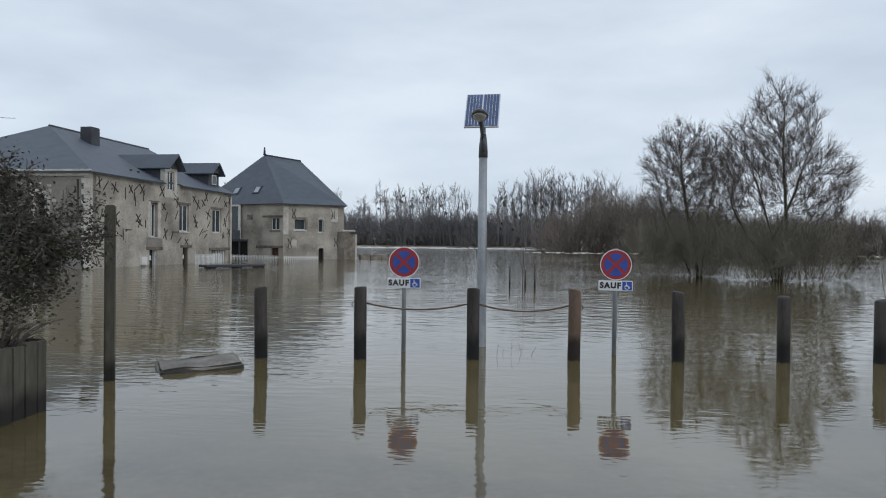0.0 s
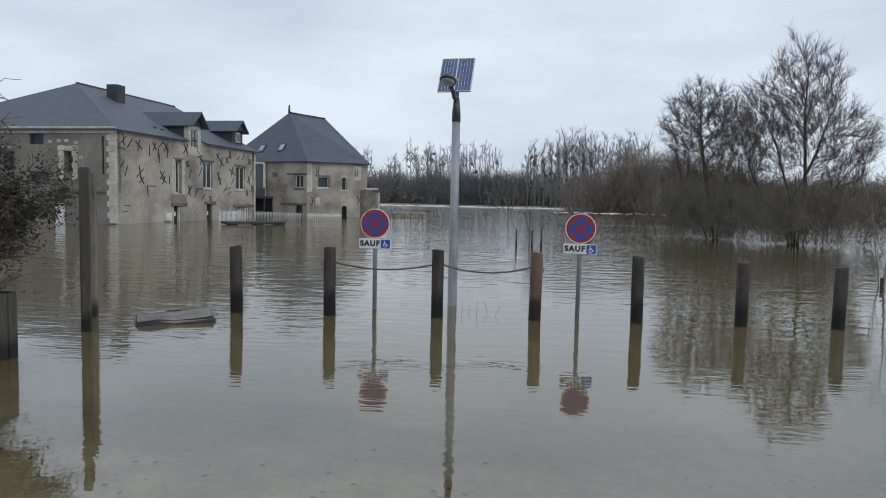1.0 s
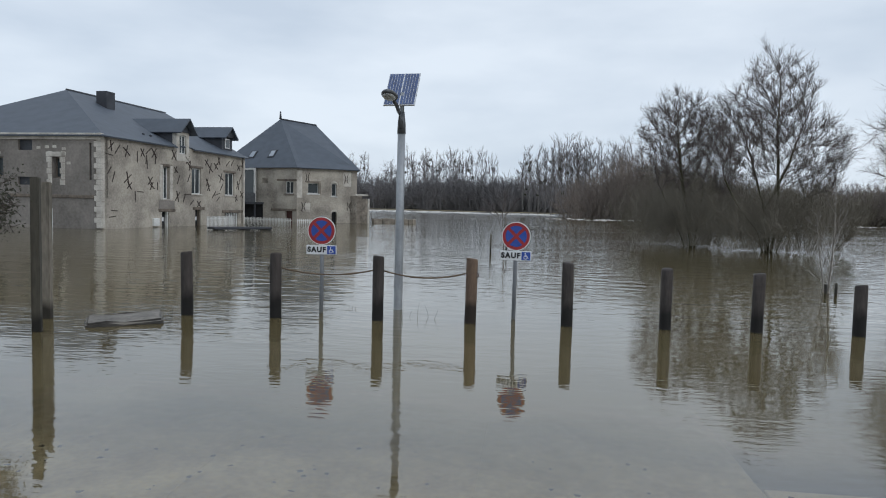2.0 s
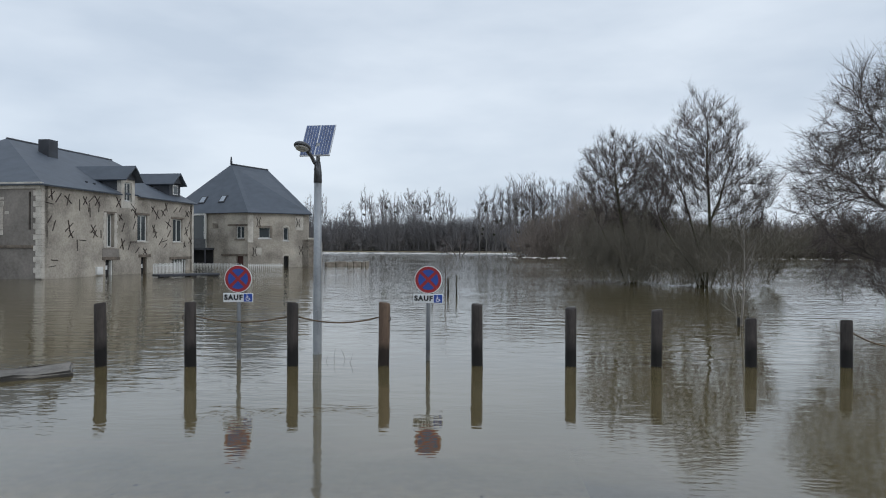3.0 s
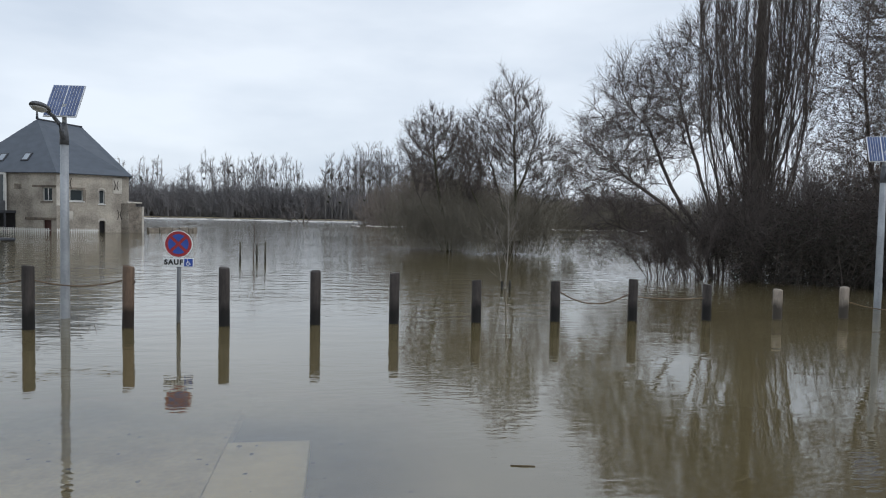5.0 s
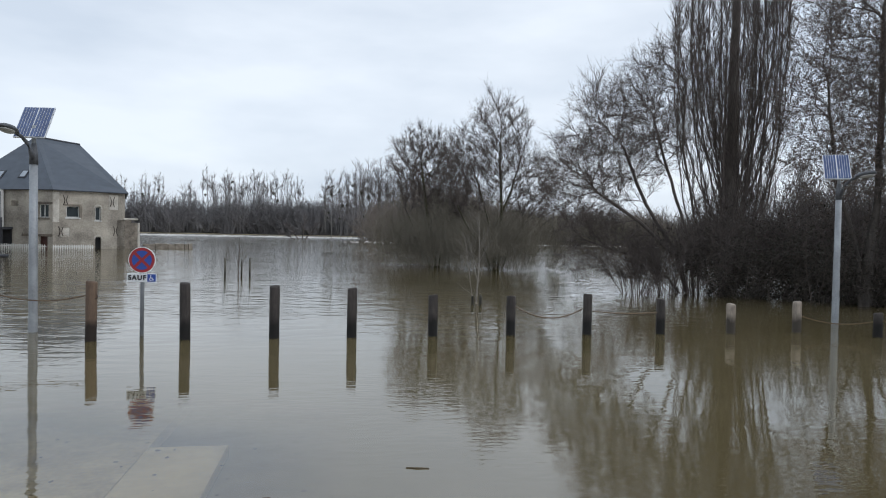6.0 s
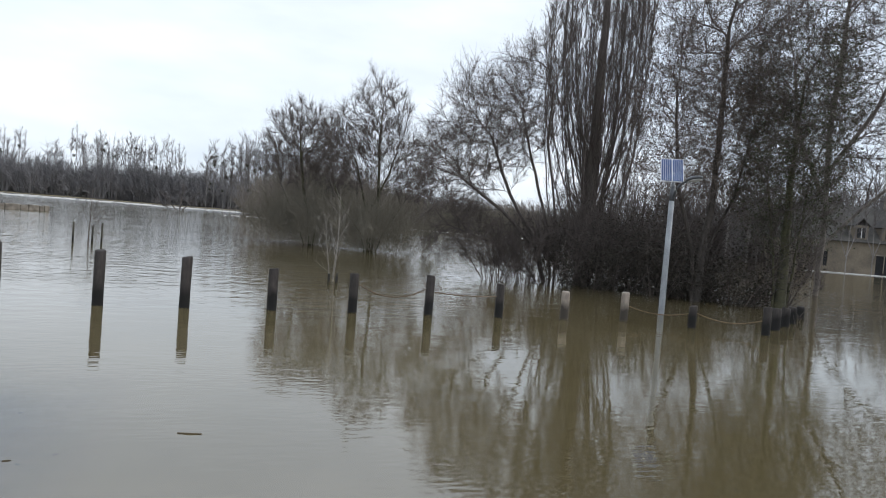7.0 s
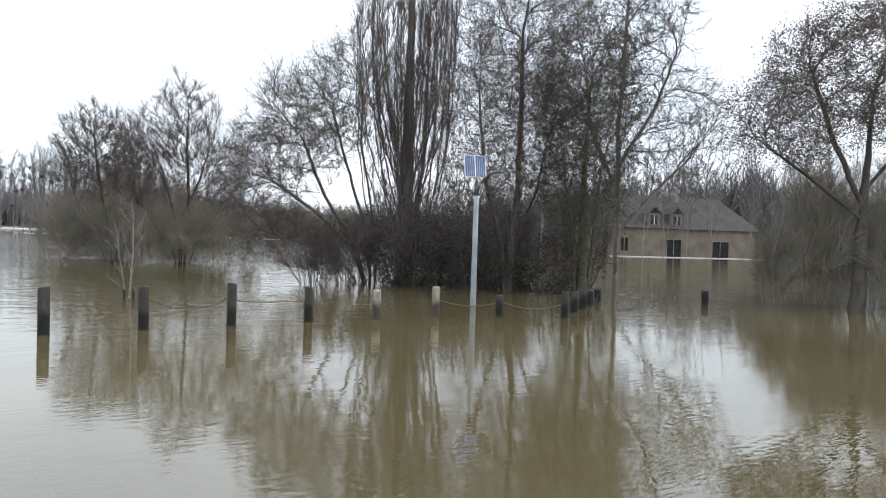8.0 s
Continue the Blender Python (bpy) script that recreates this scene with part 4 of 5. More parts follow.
    hang(part("cheek", east.box(7.15, 7.25, 0.3, 2.1, 5.2, 6.3), SLATE_DARK), dm)
    hang(part("cheek", east.box(8.55, 8.65, 0.3, 2.1, 5.2, 6.3), SLATE_DARK), dm)
    gb = bmesh.new()
    hexa(gb, [a(7.15, -0.1, 6.3), a(8.65, -0.1, 6.3), a(8.65, 0.1, 6.3), a(7.15, 0.1, 6.3), a(7.89, -0.1, 7.05), a(7.91, -0.1, 7.05), a(7.91, 0.1, 7.05), a(7.89, 0.1, 7.05)])
    hang(part("gable", gb, SLATE_DARK), dm)
    dr = slab_roof([[a(7.9, -0.55, 7.22), a(7.9, 3.9, 7.22), a(6.85, 2.1, 6.22), a(6.85, -0.5, 6.22)], [a(7.9, 3.9, 7.22), a(7.9, -0.55, 7.22), a(8.95, -0.5, 6.22), a(8.95, 2.1, 6.22)]], SLATE, "dormer_roof", None)
    hang(dr, dm)
    # slate dormer set back
    sd = part("dormer", east.box(14.35, 15.95, 0.75, 2.6, 5.6, 6.72), SLATE_DARK, house, "dark slate-hung roof dormer")
    hang(part("dormer_window", east.box(14.8, 15.5, 0.70, 0.80, 5.85, 6.6), WHITE), sd)
    hang(part("pane", east.box(14.88, 15.42, 0.68, 0.71, 5.93, 6.52), GLASS), sd)
    gb = bmesh.new()
    hexa(gb, [a(14.35, 0.5, 6.72), a(15.95, 0.5, 6.72), a(15.95, 0.8, 6.72), a(14.35, 0.8, 6.72), a(15.14, 0.5, 7.4), a(15.16, 0.5, 7.4), a(15.16, 0.8, 7.4), a(15.14, 0.8, 7.4)])
    hang(part("gable", gb, SLATE_DARK), sd)
    sr = slab_roof([[a(15.15, 0.25, 7.52), a(15.15, 4.5, 7.52), a(14.1, 3.0, 6.62), a(14.1, 0.3, 6.62)], [a(15.15, 4.5, 7.52), a(15.15, 0.25, 7.52), a(16.2, 0.3, 6.62), a(16.2, 3.0, 6.62)]], SLATE, "dormer_roof", None)
    hang(sr, sd)
    return east


def _gable(plane, width, eave, ridge):
    bm = bmesh.new()
    a = plane.at
    hexa(bm, [a(0, 0, eave), a(width, 0, eave), a(width, 0.4, eave), a(0, 0.4, eave), a(width / 2 - 0.02, 0, ridge - 0.12), a(width / 2 + 0.02, 0, ridge - 0.12), a(width / 2 + 0.02, 0.4, ridge - 0.12), a(width / 2 - 0.02, 0.4, ridge - 0.12)])
    return bm


EAST = mill()


def arch(plane, u0, u1, z0, z1, house, mat, label=""):
    """A round-headed surround of stone blocks."""
    r, c = (u1 - u0) / 2, (u0 + u1) / 2
    bm = bmesh.new()
    for k in range(7):
        a0, a1 = math.pi * k / 7, math.pi * (k + 1) / 7
        ps = []
        for d in (-0.025, 0.06):
            for rr, aa in ((r, a0), (r + 0.13, a0), (r + 0.13, a1), (r, a1)):
                ps.append(plane.at(c - math.cos(aa) * rr, d, z1 - r + math.sin(aa) * rr))
        hexa(bm, ps)
    return part("arch", bm, mat, house, label)


def river_house():
    B, R, L, RB, LB = (-18.24, 58.80), (-13.44, 61.76), (-27.2, 62.0), (-17.0, 73.0), (-29.5, 72.0)
    eave, ridge = 4.97, 9.85
    right, left = Plane(B, R), Plane(L, B)
    ll = left.length
    house = thing("river_house", (-18.24, 58.8, 0), "square rendered house with steep slate roof at the river", "house")
    v = lambda u: ll - u
    part("wall", right.wall(-1.2, eave, [(1.0, 2.0, 2.65, 3.62), (3.22, 3.68, 2.45, 3.65), (3.25, 3.72, -1, 1.0)], 0.45), RENDER_WALL, house, "pale rendered wall with patches")
    part("wall", left.wall(-1.2, eave, [(v(1.34), v(0.42), 2.6, 3.72), (v(1.32), v(0.5), -1, 1.0)], 0.45), RENDER_WALL, house)
    for p, q in ((R, RB), (RB, LB), (LB, L)):
        part("wall", Plane(p, q).wall(-1.2, eave, [], 0.45), RENDER_WALL, house)
    window(right, 1.0, 2.0, 2.65, 3.62, house, 0.2, 0)
    part("surround", right.box(0.86, 2.14, -0.03, 0.02, 3.62, 3.78), RUBBLE, house)
    part("surround", right.box(2.0, 2.2, -0.03, 0.02, 2.6, 3.62), RUBBLE, house)
    part("sill", right.box(0.9, 2.1, -0.08, 0.2, 2.55, 2.65), WHITE, house)
    window(right, 3.22, 3.68, 2.45, 3.65, house, 0.15, 0)
    arch(right, 3.22, 3.68, 2.45, 3.72, house, STONE, "stone arch over a narrow window")
    part("sill", right.box(3.15, 3.75, -0.08, 0.2, 2.36, 2.45), WHITE, house)
    # shade of the doorway put in as a near-black sheet
    part("door", right.box(3.25, 3.72, 0.3, 0.35, -1, 1.0), DARK, house, "dark drowned doorway")
    arch(right, 3.25, 3.72, -1, 1.1, house, STONE, "stone arch over the doorway")
    window(left, v(1.34), v(0.42), 2.6, 3.72, house, 0.12, 1)
    part("sill", left.box(v(1.5), v(0.3), -0.06, 0.2, 2.45, 2.6), RUBBLE, house)
    part("lintel", left.box(v(2.3), v(-0.15) - 0.16, -0.05, 0.2, 3.74, 3.92, bevel=0.02), OAK, house, "long oak lintel")
    part("door", left.box(v(1.32), v(0.5), 0.2, 0.26, -1, 1.0), DOOR_RED, house, "dark red door half under water")
    part("lintel", left.box(v(3.0), v(0.02), -0.06, 0.3, 1.0, 1.22, bevel=0.02), OAK, house)
    part("wall_hollow", left.box(v(4.1), v(3.35), -0.02, 0.05, 3.5, 4.05, bevel=0.06), RUBBLE, house)
    part("quoin_patch", right.box(-0.02, 0.5, -0.02, 0.05, 2.2, 4.8, bevel=0.06), STONE, house)
    rng = random.Random(3)
    for u, z in ((0.95, 4.1), (4.6, 4.1), (0.6, 1.45), (4.88, 1.55)):
        for s in (-1, 1):
            pts = [right.at(u + s * (0.06 + 0.12 * abs(t) ** 1.5), -0.03, z + t * 0.42) for t in (-1, -0.5, 0, 0.5, 1)]
            rod("wall_anchor", pts, 0.03, 5, IRON, house)
    part("patch", right.box(4.3, 5.1, -0.012, 0.02, 3.4, 4.75, bevel=0.05), STONE, house)
    part("patch", right.box(0.55, 1.25, -0.012, 0.02, 1.0, 1.8, bevel=0.05), STONE, house)
    # roof
    cen = Vector((-21.0, 65.6, 0))

    def out(p, z, k=0.4):
        p = Vector((*p, 0))
        return p + (p - cen).normalized() * k + Vector((0, 0, z))

    P, Q = Vector((-21.87, 64.13, 9.95)), Vector((-19.17, 67.06, 9.72))
    b, r, l, rb, lb = (out(p, eave - 0.02) for p in (B, R, L, RB, LB))
    roof = slab_roof([[b, r, Q, P], [l, b, P], [r, rb, Q], [rb, lb, P, Q], [lb, l, P]], SLATE, "roof", house)
    tagged(roof, "steep blue-grey slate roof with a finial")
    hang(rod("ridge_tiles", [P, Q], 0.1, 8, SLATE_DARK), roof)
    hang(rod("finial", [P, P + Vector((0, 0, 0.35)), P + Vector((0, 0, 0.75))], [0.13, 0.10, 0.07], 8, SLATE_DARK), roof)
    nl = (Vector(b) - Vector(l)).cross(P - Vector(l)).normalized()
    for f, g in ((0.36, 0.26), (0.68, 0.27)):
        c = Vector(l).lerp(Vector(b), f).lerp(P, g)
        e1 = (Vector(b) - Vector(l)).normalized()
        e2 = nl.cross(e1)
        # the inner pane's pale colour is a painted sky reflection
        for nm, hu, hv, t, mt in (("skylight", 0.36, 0.46, 0.07, SLATE_DARK), ("sky_reflection_pane", 0.24, 0.34, 0.09, SKY_PANE)):
            bm = bmesh.new()
            hexa(bm, [c + e1 * x + e2 * y + nl * z for z in (-0.02, t) for x, y in ((-hu, -hv), (hu, -hv), (hu, hv), (-hu, hv))])
            hang(part(nm, bm, mt), roof)
    return right, left


RIGHT, LEFT = river_house()


def annex():
    """Glazed stair bay with a balcony between the two houses."""
    v = lambda u: LEFT.length - u
    root = thing("glazed_annex", LEFT.at(v(5.3), -0.3, 0), "glazed white-framed stair bay with a balcony between two houses", "annex")
    part("glass_wall", LEFT.box(v(6.6), v(4.72), -0.32, -0.28, 2.5, 4.75), GLASS, root)
    bm = LEFT.box(v(4.75), v(4.62), -0.4, -0.2, 1.6, 4.9)
    LEFT.box(v(6.7), v(4.75), -0.4, -0.2, 4.75, 4.92, bm)
    part("frame", bm, WHITE, root, "white metal frame")
    part("deck", LEFT.box(v(6.9), v(3.9), -1.1, 0.0, 1.55, 1.75), SLATE_DARK, root)
    part("railing_panel", LEFT.box(v(5.6), v(3.95), -1.1, -1.04, 1.75, 2.55), STEEL_DARK, root, "grey balcony screen")
    # near-black sheet paints the shade below the deck
    part("deck_shade_sheet", LEFT.box(v(6.9), v(3.95), -0.1, -0.02, -1, 1.55), DARK, root)
    for u in (4.0, 5.4, 6.6):
        part("column", LEFT.box(v(u + 0.12), v(u), -1.05, -0.93, -1, 1.55), SLATE_DARK, root)


annex()


def picket_fence(plane, u0, u1, off, top, label):
    root = thing("picket_fence", plane.at(u0, off, 0), label, "fence")
    me = None
    count = int((u1 - u0) / 0.17)
    for i in range(count):
        u = u0 + (u1 - u0) * i / count
        t = top + 0.02 * math.sin(i * 1.7)
        bm = plane.box(u, u + 0.085, off, off + 0.025, -0.9, t)
        part("picket", bm, WHITE, root)
    part("rail", plane.box(u0, u1, off + 0.027, off + 0.06, top - 0.2, top - 0.13), WHITE, root)


picket_fence(EAST, 9.3, 13.2, -1.0, 0.66, "white picket fence standing in the flood by the mill")
picket_fence(LEFT, LEFT.length - 6.2, LEFT.length + 0.4, -1.2, 0.36, "low white picket fence in the flood")
picket_fence(RIGHT, -0.2, 2.9, -1.2, 0.34, "low white picket fence in the flood")

# floating landing stage
stage_line = Plane((-16.2, 38.3), (-13.75, 41.3))
stage = thing("landing_stage", (-15, 39.8, 0), "dark narrow landing stage on the water", "landing stage")
part("deck", stage_line.box(0, stage_line.length, -0.1, 0.9, 0.03, 0.17, bevel=0.02), SLATE_DARK, stage)
for u in (0.3, 2.0, 3.5):
    part("float", stage_line.box(u, u + 0.35, 0.0, 0.8, -0.3, 0.03), SLATE_DARK, stage)

# ruined wall beside the river house and a row of stone blocks
ruin = thing("ruined_wall", RIGHT.at(6.0, 0.2, 0), "ruined rubble wall stub with pale coping", "wall")
part("rubble", RIGHT.wall(-1, 2.55, [(6.2, 6.9, 2.3, 2.55)], 0.6, 5.0, 6.9), RUBBLE, ruin)
part("coping", RIGHT.box(5.5, 6.75, -0.06, 0.6, 2.56, 2.72, bevel=0.03), STONE, ruin)
part("pier", RIGHT.box(6.72, 6.92, -0.04, 0.5, -1, 2.3, bevel=0.03), STONE, ruin)
blocks = Plane((-12.0, 62.6), (-8.2, 64.6))
for i in range(6):
    ln = (0.9, 1.1, 0.6, 0.8, 0.35, 0.4)[i]
    u = sum((0.9, 1.1, 0.6, 0.8, 0.35, 0.4)[:i]) + 0.03 * i
    ob = part("stone_block", blocks.box(u, u + ln, 0, 0.7, -0.6, 0.42 + 0.05 * (i % 2), bevel=0.05), RUBBLE)
    tagged(ob, "rough brown stone block at the water's edge", "stone block", "stone blocks by the river")


def far_house():
    base = Plane((66.0, 55.6), (87.0, 49.6))
    house = thing("far_house", (66.0, 55.6, 0), "low ochre house with grey roof across the flood", "house")
    L, D, eave, ridge = base.length, 8.0, 3.6, 7.6
    holes = [(8.6, 10.6, -0.6, 2.1), (15.2, 17.6, -0.6, 2.0), (2.2, 3.2, 0.6, 2.2)]
    part("wall", base.wall(-1, eave, holes, 0.4), OCHRE, house, "ochre rendered wall")
    for p, q in ((base.at(L, 0, 0), base.at(L, D, 0)), (base.at(L, D, 0), base.at(0, D, 0)), (base.at(0, D, 0), base.at(0, 0, 0))):
        part("wall", Plane(p[:2], q[:2]).wall(-1, eave, [], 0.4), OCHRE, house)
    for a, b, z0, z1 in holes:
        win = part("window", base.box(a, b, 0.12, 0.16, max(z0, 0.0), z1), DARK, house, "dark tall window")
        hang(part("frame", base.box((a + b) / 2 - 0.05, (a + b) / 2 + 0.05, 0.08, 0.12, max(z0, 0.0), z1), GREYWOOD), win)
        hang(part("lintel", base.box(a - 0.1, b + 0.1, -0.03, 0.08, z1, z1 + 0.15), GREYWOOD), win)
    a = base.at
    roof = slab_roof([[a(-0.3, -0.4, eave - 0.15), a(L + 0.3, -0.4, eave - 0.15), a(L - 3, D / 2, ridge), a(3, D / 2, ridge)],
                      [a(L + 0.3, D + 0.4, eave - 0.15), a(-0.3, D + 0.4, eave - 0.15), a(3, D / 2, ridge), a(L - 3, D / 2, ridge)],
                      [a(L + 0.3, -0.4, eave - 0.15), a(L + 0.3, D + 0.4, eave - 0.15), a(L - 3, D / 2, ridge)],
                      [a(-0.3, D + 0.4, eave - 0.15), a(-0.3, -0.4, eave - 0.15), a(3, D / 2, ridge)]], OLD_ROOF, "roof", house)
    for u in (5.8, 9.0):
        dm = part("dormer", base.box(u, u + 1.6, -0.05, 2.2, eave - 0.3, eave + 1.7), OCHRE, house, "small dormer")
        hang(part("dormer_window", base.box(u + 0.35, u + 1.25, -0.1, -0.02, eave + 0.3, eave + 1.4), DARK), dm)
        hang(part("dormer_frame", base.box(u + 0.75, u + 0.85, -0.14, -0.06, eave + 0.3, eave + 1.4), WHITE), dm)
        hang(slab_roof([[a(u + 0.8, -0.3, eave + 2.5), a(u + 0.8, 3.2, eave + 2.5), a(u - 0.2, 2.4, eave + 1.6), a(u - 0.2, -0.3, eave + 1.6)], [a(u + 0.8, 3.2, eave + 2.5), a(u + 0.8, -0.3, eave + 2.5), a(u + 1.8, -0.3, eave + 1.6), a(u + 1.8, 2.4, eave + 1.6)]], OLD_ROOF, "dormer_roof", None), dm)
    hang(part("chimney", base.box(11.6, 12.5, 3.3, 4.0, 6.6, 8.6), RUBBLE), roof)
    wall = part("garden_wall", base.box(-1, L + 4, -3.2, -2.9, -0.8, 0.055, bevel=0.02), WHITE)
    tagged(wall, "low white garden wall at the waterline", "wall")


far_house()

# ---- posts, planter and flotsam near the shore ----
def squared_post(name, x, y, h, half, mat, label, turn):
    bm = block(-half, half, -half, half, -0.6, h, pose(x, y, 0, 0, 0, turn), 0.012)
    ob = part(name, bm, mat)
    return tagged(ob, label, "post")


squared_post("tall_post", -3.755, 7.735, 1.995, 0.052, POLEWOOD, "tall dark squared timber post in the water", 20)
squared_post("pale_post", -4.30, 8.64, 1.96, 0.055, GREYWOOD, "pale weathered squared post in the water", 10)

planter = thing("retaining_wall", (-4.8, 5, 0), "weathered plank retaining wall holding a bank of shrubs", "retaining wall")
rngp = random.Random(12)
y = 2.6
while y < 6.4:
    wd = rngp.uniform(0.13, 0.19)
    part("plank", block(-3.62 + rngp.uniform(-0.008, 0.008), -3.57, y, min(y + wd - 0.008, 6.46), -0.7, 0.66 + rngp.uniform(-0.015, 0.015), None, 0.006), POLEWOOD, planter)
    y += wd
for i in range(14):
    part("plank", block(-3.63 - 0.17 * (i + 1) + 0.006, -3.63 - 0.17 * i, 6.41, 6.46, -0.7, 0.66 + rngp.uniform(-0.015, 0.015), None, 0.006), POLEWOOD, planter)
part("earth", block(-6.4, -3.635, 2.6, 6.4, -0.7, 0.61), LITTER, planter)

slab_v = block(-0.5, 0.5, -0.3, 0.3, -0.08, 0.075, pose(-3.10, 8.62, 0.0, 2.5, -2.0, 34), 0.03)
bmesh.ops.subdivide_edges(slab_v, edges=slab_v.edges, cuts=3)
for v in slab_v.verts:
    v.co += Vector((noise.noise(v.co * 3), noise.noise(v.co * 3 + Vector((9, 0, 0))), noise.noise(v.co * 4 + Vector((0, 9, 0))))) * 0.05
slab_ob = part("floating_slab", slab_v, SLAB)
slab_ob.data.materials.append(SLAB_SIDE)
# darker stone on every face that doesn't point up
for p in slab_ob.data.polygons:
    p.material_index = 1 if p.normal.z < 0.6 else 0
tagged(slab_ob, "worn grey slab awash in the flood", "slab")


def flotsam(name, seed, x, y, count, height, spread, label):
    rng = random.Random(seed)
    v, f = [], []
    for _ in range(count):
        p = Vector((x + rng.gauss(0, spread), y + rng.gauss(0, spread), -0.1))
        w = Vector((rng.gauss(0, 0.5), rng.gauss(0, 0.3), 1))
        sweep(wander(rng, p, w, height * rng.uniform(0.5, 1.1), 4, 0.25, -0.02), [0.0045, 0.004, 0.003, 0.0025, 0.002], 4, v, f)
    tagged(raw(name, v, f, TWIG), label, "twigs", kind="stuff")


flotsam("drowned_twigs", 1, 0.85, 10.2, 5, 0.36, 0.12, "thin dead twigs standing out of the water")
flotsam("drowned_weed", 2, -0.45, 10.75, 4, 0.18, 0.05, "small dark weed tuft in the water")
flotsam("drift_branches", 3, -3.75, 8.75, 9, 0.4, 0.14, "tangle of dead branches beside a floating slab")
flotsam("drift_branches", 6, 20.4, 10.9, 26, 0.8, 0.45, "dead branches caught between the bollards")
flotsam("drift_branches", 4, -2.95, 9.2, 7, 0.35, 0.16, "tangle of dead branches beside a floating slab")
rod_ob = rod("floating_stick", [(6.28, 3.46, 0.002), (6.36, 3.44, 0.004), (6.46, 3.425, 0.002)], 0.006, 6, LITTER)
tagged(rod_ob, "dark stick floating on the water", "stick")
rod_ob = rod("floating_stick", [(5.23, 2.95, 0.001), (5.28, 2.955, 0.002)], 0.005, 5, LITTER)
tagged(rod_ob, "short stick floating on the water", "stick")

# sodden leaves lying on the drowned paving
lv, lf = [], []
rngl = random.Random(77)
for _ in range(260):
    x, y = rngl.uniform(-4.5, 5.6), rngl.uniform(1.2, 4.6)
    s = rngl.uniform(0.008, 0.028)
    a = rngl.uniform(0, 6.28)
    i = len(lv)
    for k in range(5):
        q = a + k * 1.2566
        lv.append((x + math.cos(q) * s * rngl.uniform(0.6, 1.3), y + math.sin(q) * s * rngl.uniform(0.6, 1.3), -0.03 + rngl.uniform(-0.004, 0.004)))
    lf.append(tuple(range(i, i + 5)))
tagged(raw("leaf_litter", lv, lf, LITTER), "dead leaves drifting just under the surface", "leaf litter", kind="stuff")

# ---- three stakes round a drowned sapling ----
for x, y, h in ((1.15, 26.0, 0.72), (1.75, 26.3, 0.62), (2.1, 26.1, 0.75)):
    tagged(rod("stake", [(x, y, -0.6), (x, y, h)], 0.035, 8, POLEWOOD), "thin timber stake beside a sapling", "stake", "stakes round the sapling")
tree("sapling", 5, (1.62, 26.1, 0), [((0.01, 0, 1), 2.7, 0.03)], SAPLING_STYLE, BARK, TWIG, "thin bare sapling between timber stakes")
for x, y, h in ((9.22, 15.75, 0.22), (9.42, 15.7, 0.26)):
    tagged(rod("stake", [(x, y, -0.6), (x, y, h)], 0.035, 8, POLEWOOD), "short stake stub at the foot of a young birch", "stake", "stakes by the birch")
tree("young_birch", 8, (9.36, 15.95, 0), [((0.02, 0, 1), 3.0, 0.035), ((-0.10, 0.05, 1), 2.3, 0.02)], SAPLING_STYLE, BARK_BIRCH, BARK_BIRCH, "young birch with pale bark standing in the flood")

# ---- trees in the flood ----
crown_tree("drowned_tree", 21, (13.8, 33.0, 0), [[(0, 0, -0.6), (0.05, 0, 0.9), (-0.35, 0.1, 2.4), (-0.9, 0.2, 4.4)], [(0.1, 0.1, -0.6), (0.25, 0, 1.0), (0.3, -0.1, 3.0), (0.15, 0, 5.6), (0.2, 0.1, 7.0)],
           [(-0.1, 0, -0.6), (-0.5, -0.1, 0.9), (-1.4, -0.1, 2.0), (-2.1, 0, 3.4)], [(0.15, -0.1, -0.6), (0.8, 0.1, 1.1), (1.6, 0.2, 2.4)], [(0, 0.2, -0.6), (-0.1, 0.3, 2.0), (0.9, 0.4, 4.2), (1.2, 0.2, 5.6)]],
           [((0.1, 0, 6.2), (1.8, 1.7, 2.9), 0.46), ((-1.4, 0, 5.0), (1.7, 1.6, 2.5), 0.3), ((1.8, 0, 4.2), (1.6, 1.4, 1.9), 0.24)], BARK_MOSS, TWIG,
           "bare many-stemmed tree with mossy foot standing in the flood", 2200, 0.26, 1.8, 0.34, 0.16, 0.009, (4, 0.85, 0.0075, 0.55), 4)
crown_tree("drowned_tree", 22, (11.1, 36.2, 0), [[(0, 0, -0.6), (-0.2, 0, 1.4), (-0.6, 0, 3.2), (-0.9, 0, 5.2)], [(0.1, 0, -0.6), (0.3, 0.1, 1.6), (0.5, 0.1, 3.6)], [(-0.1, 0, -0.6), (-0.9, 0.1, 1.4), (-1.8, 0.1, 3.2)]],
           [((-0.9, 0, 5.3), (1.9, 1.8, 2.5), 0.6), ((0.5, 0, 4.4), (1.6, 1.5, 2.2), 0.4)], BARK_MOSS, TWIG,
           "dense bare bushy tree standing in the flood", 2000, 0.25, 1.8, 0.32, 0.12, 0.009, (5, 0.72, 0.0075, 0.4), 4)
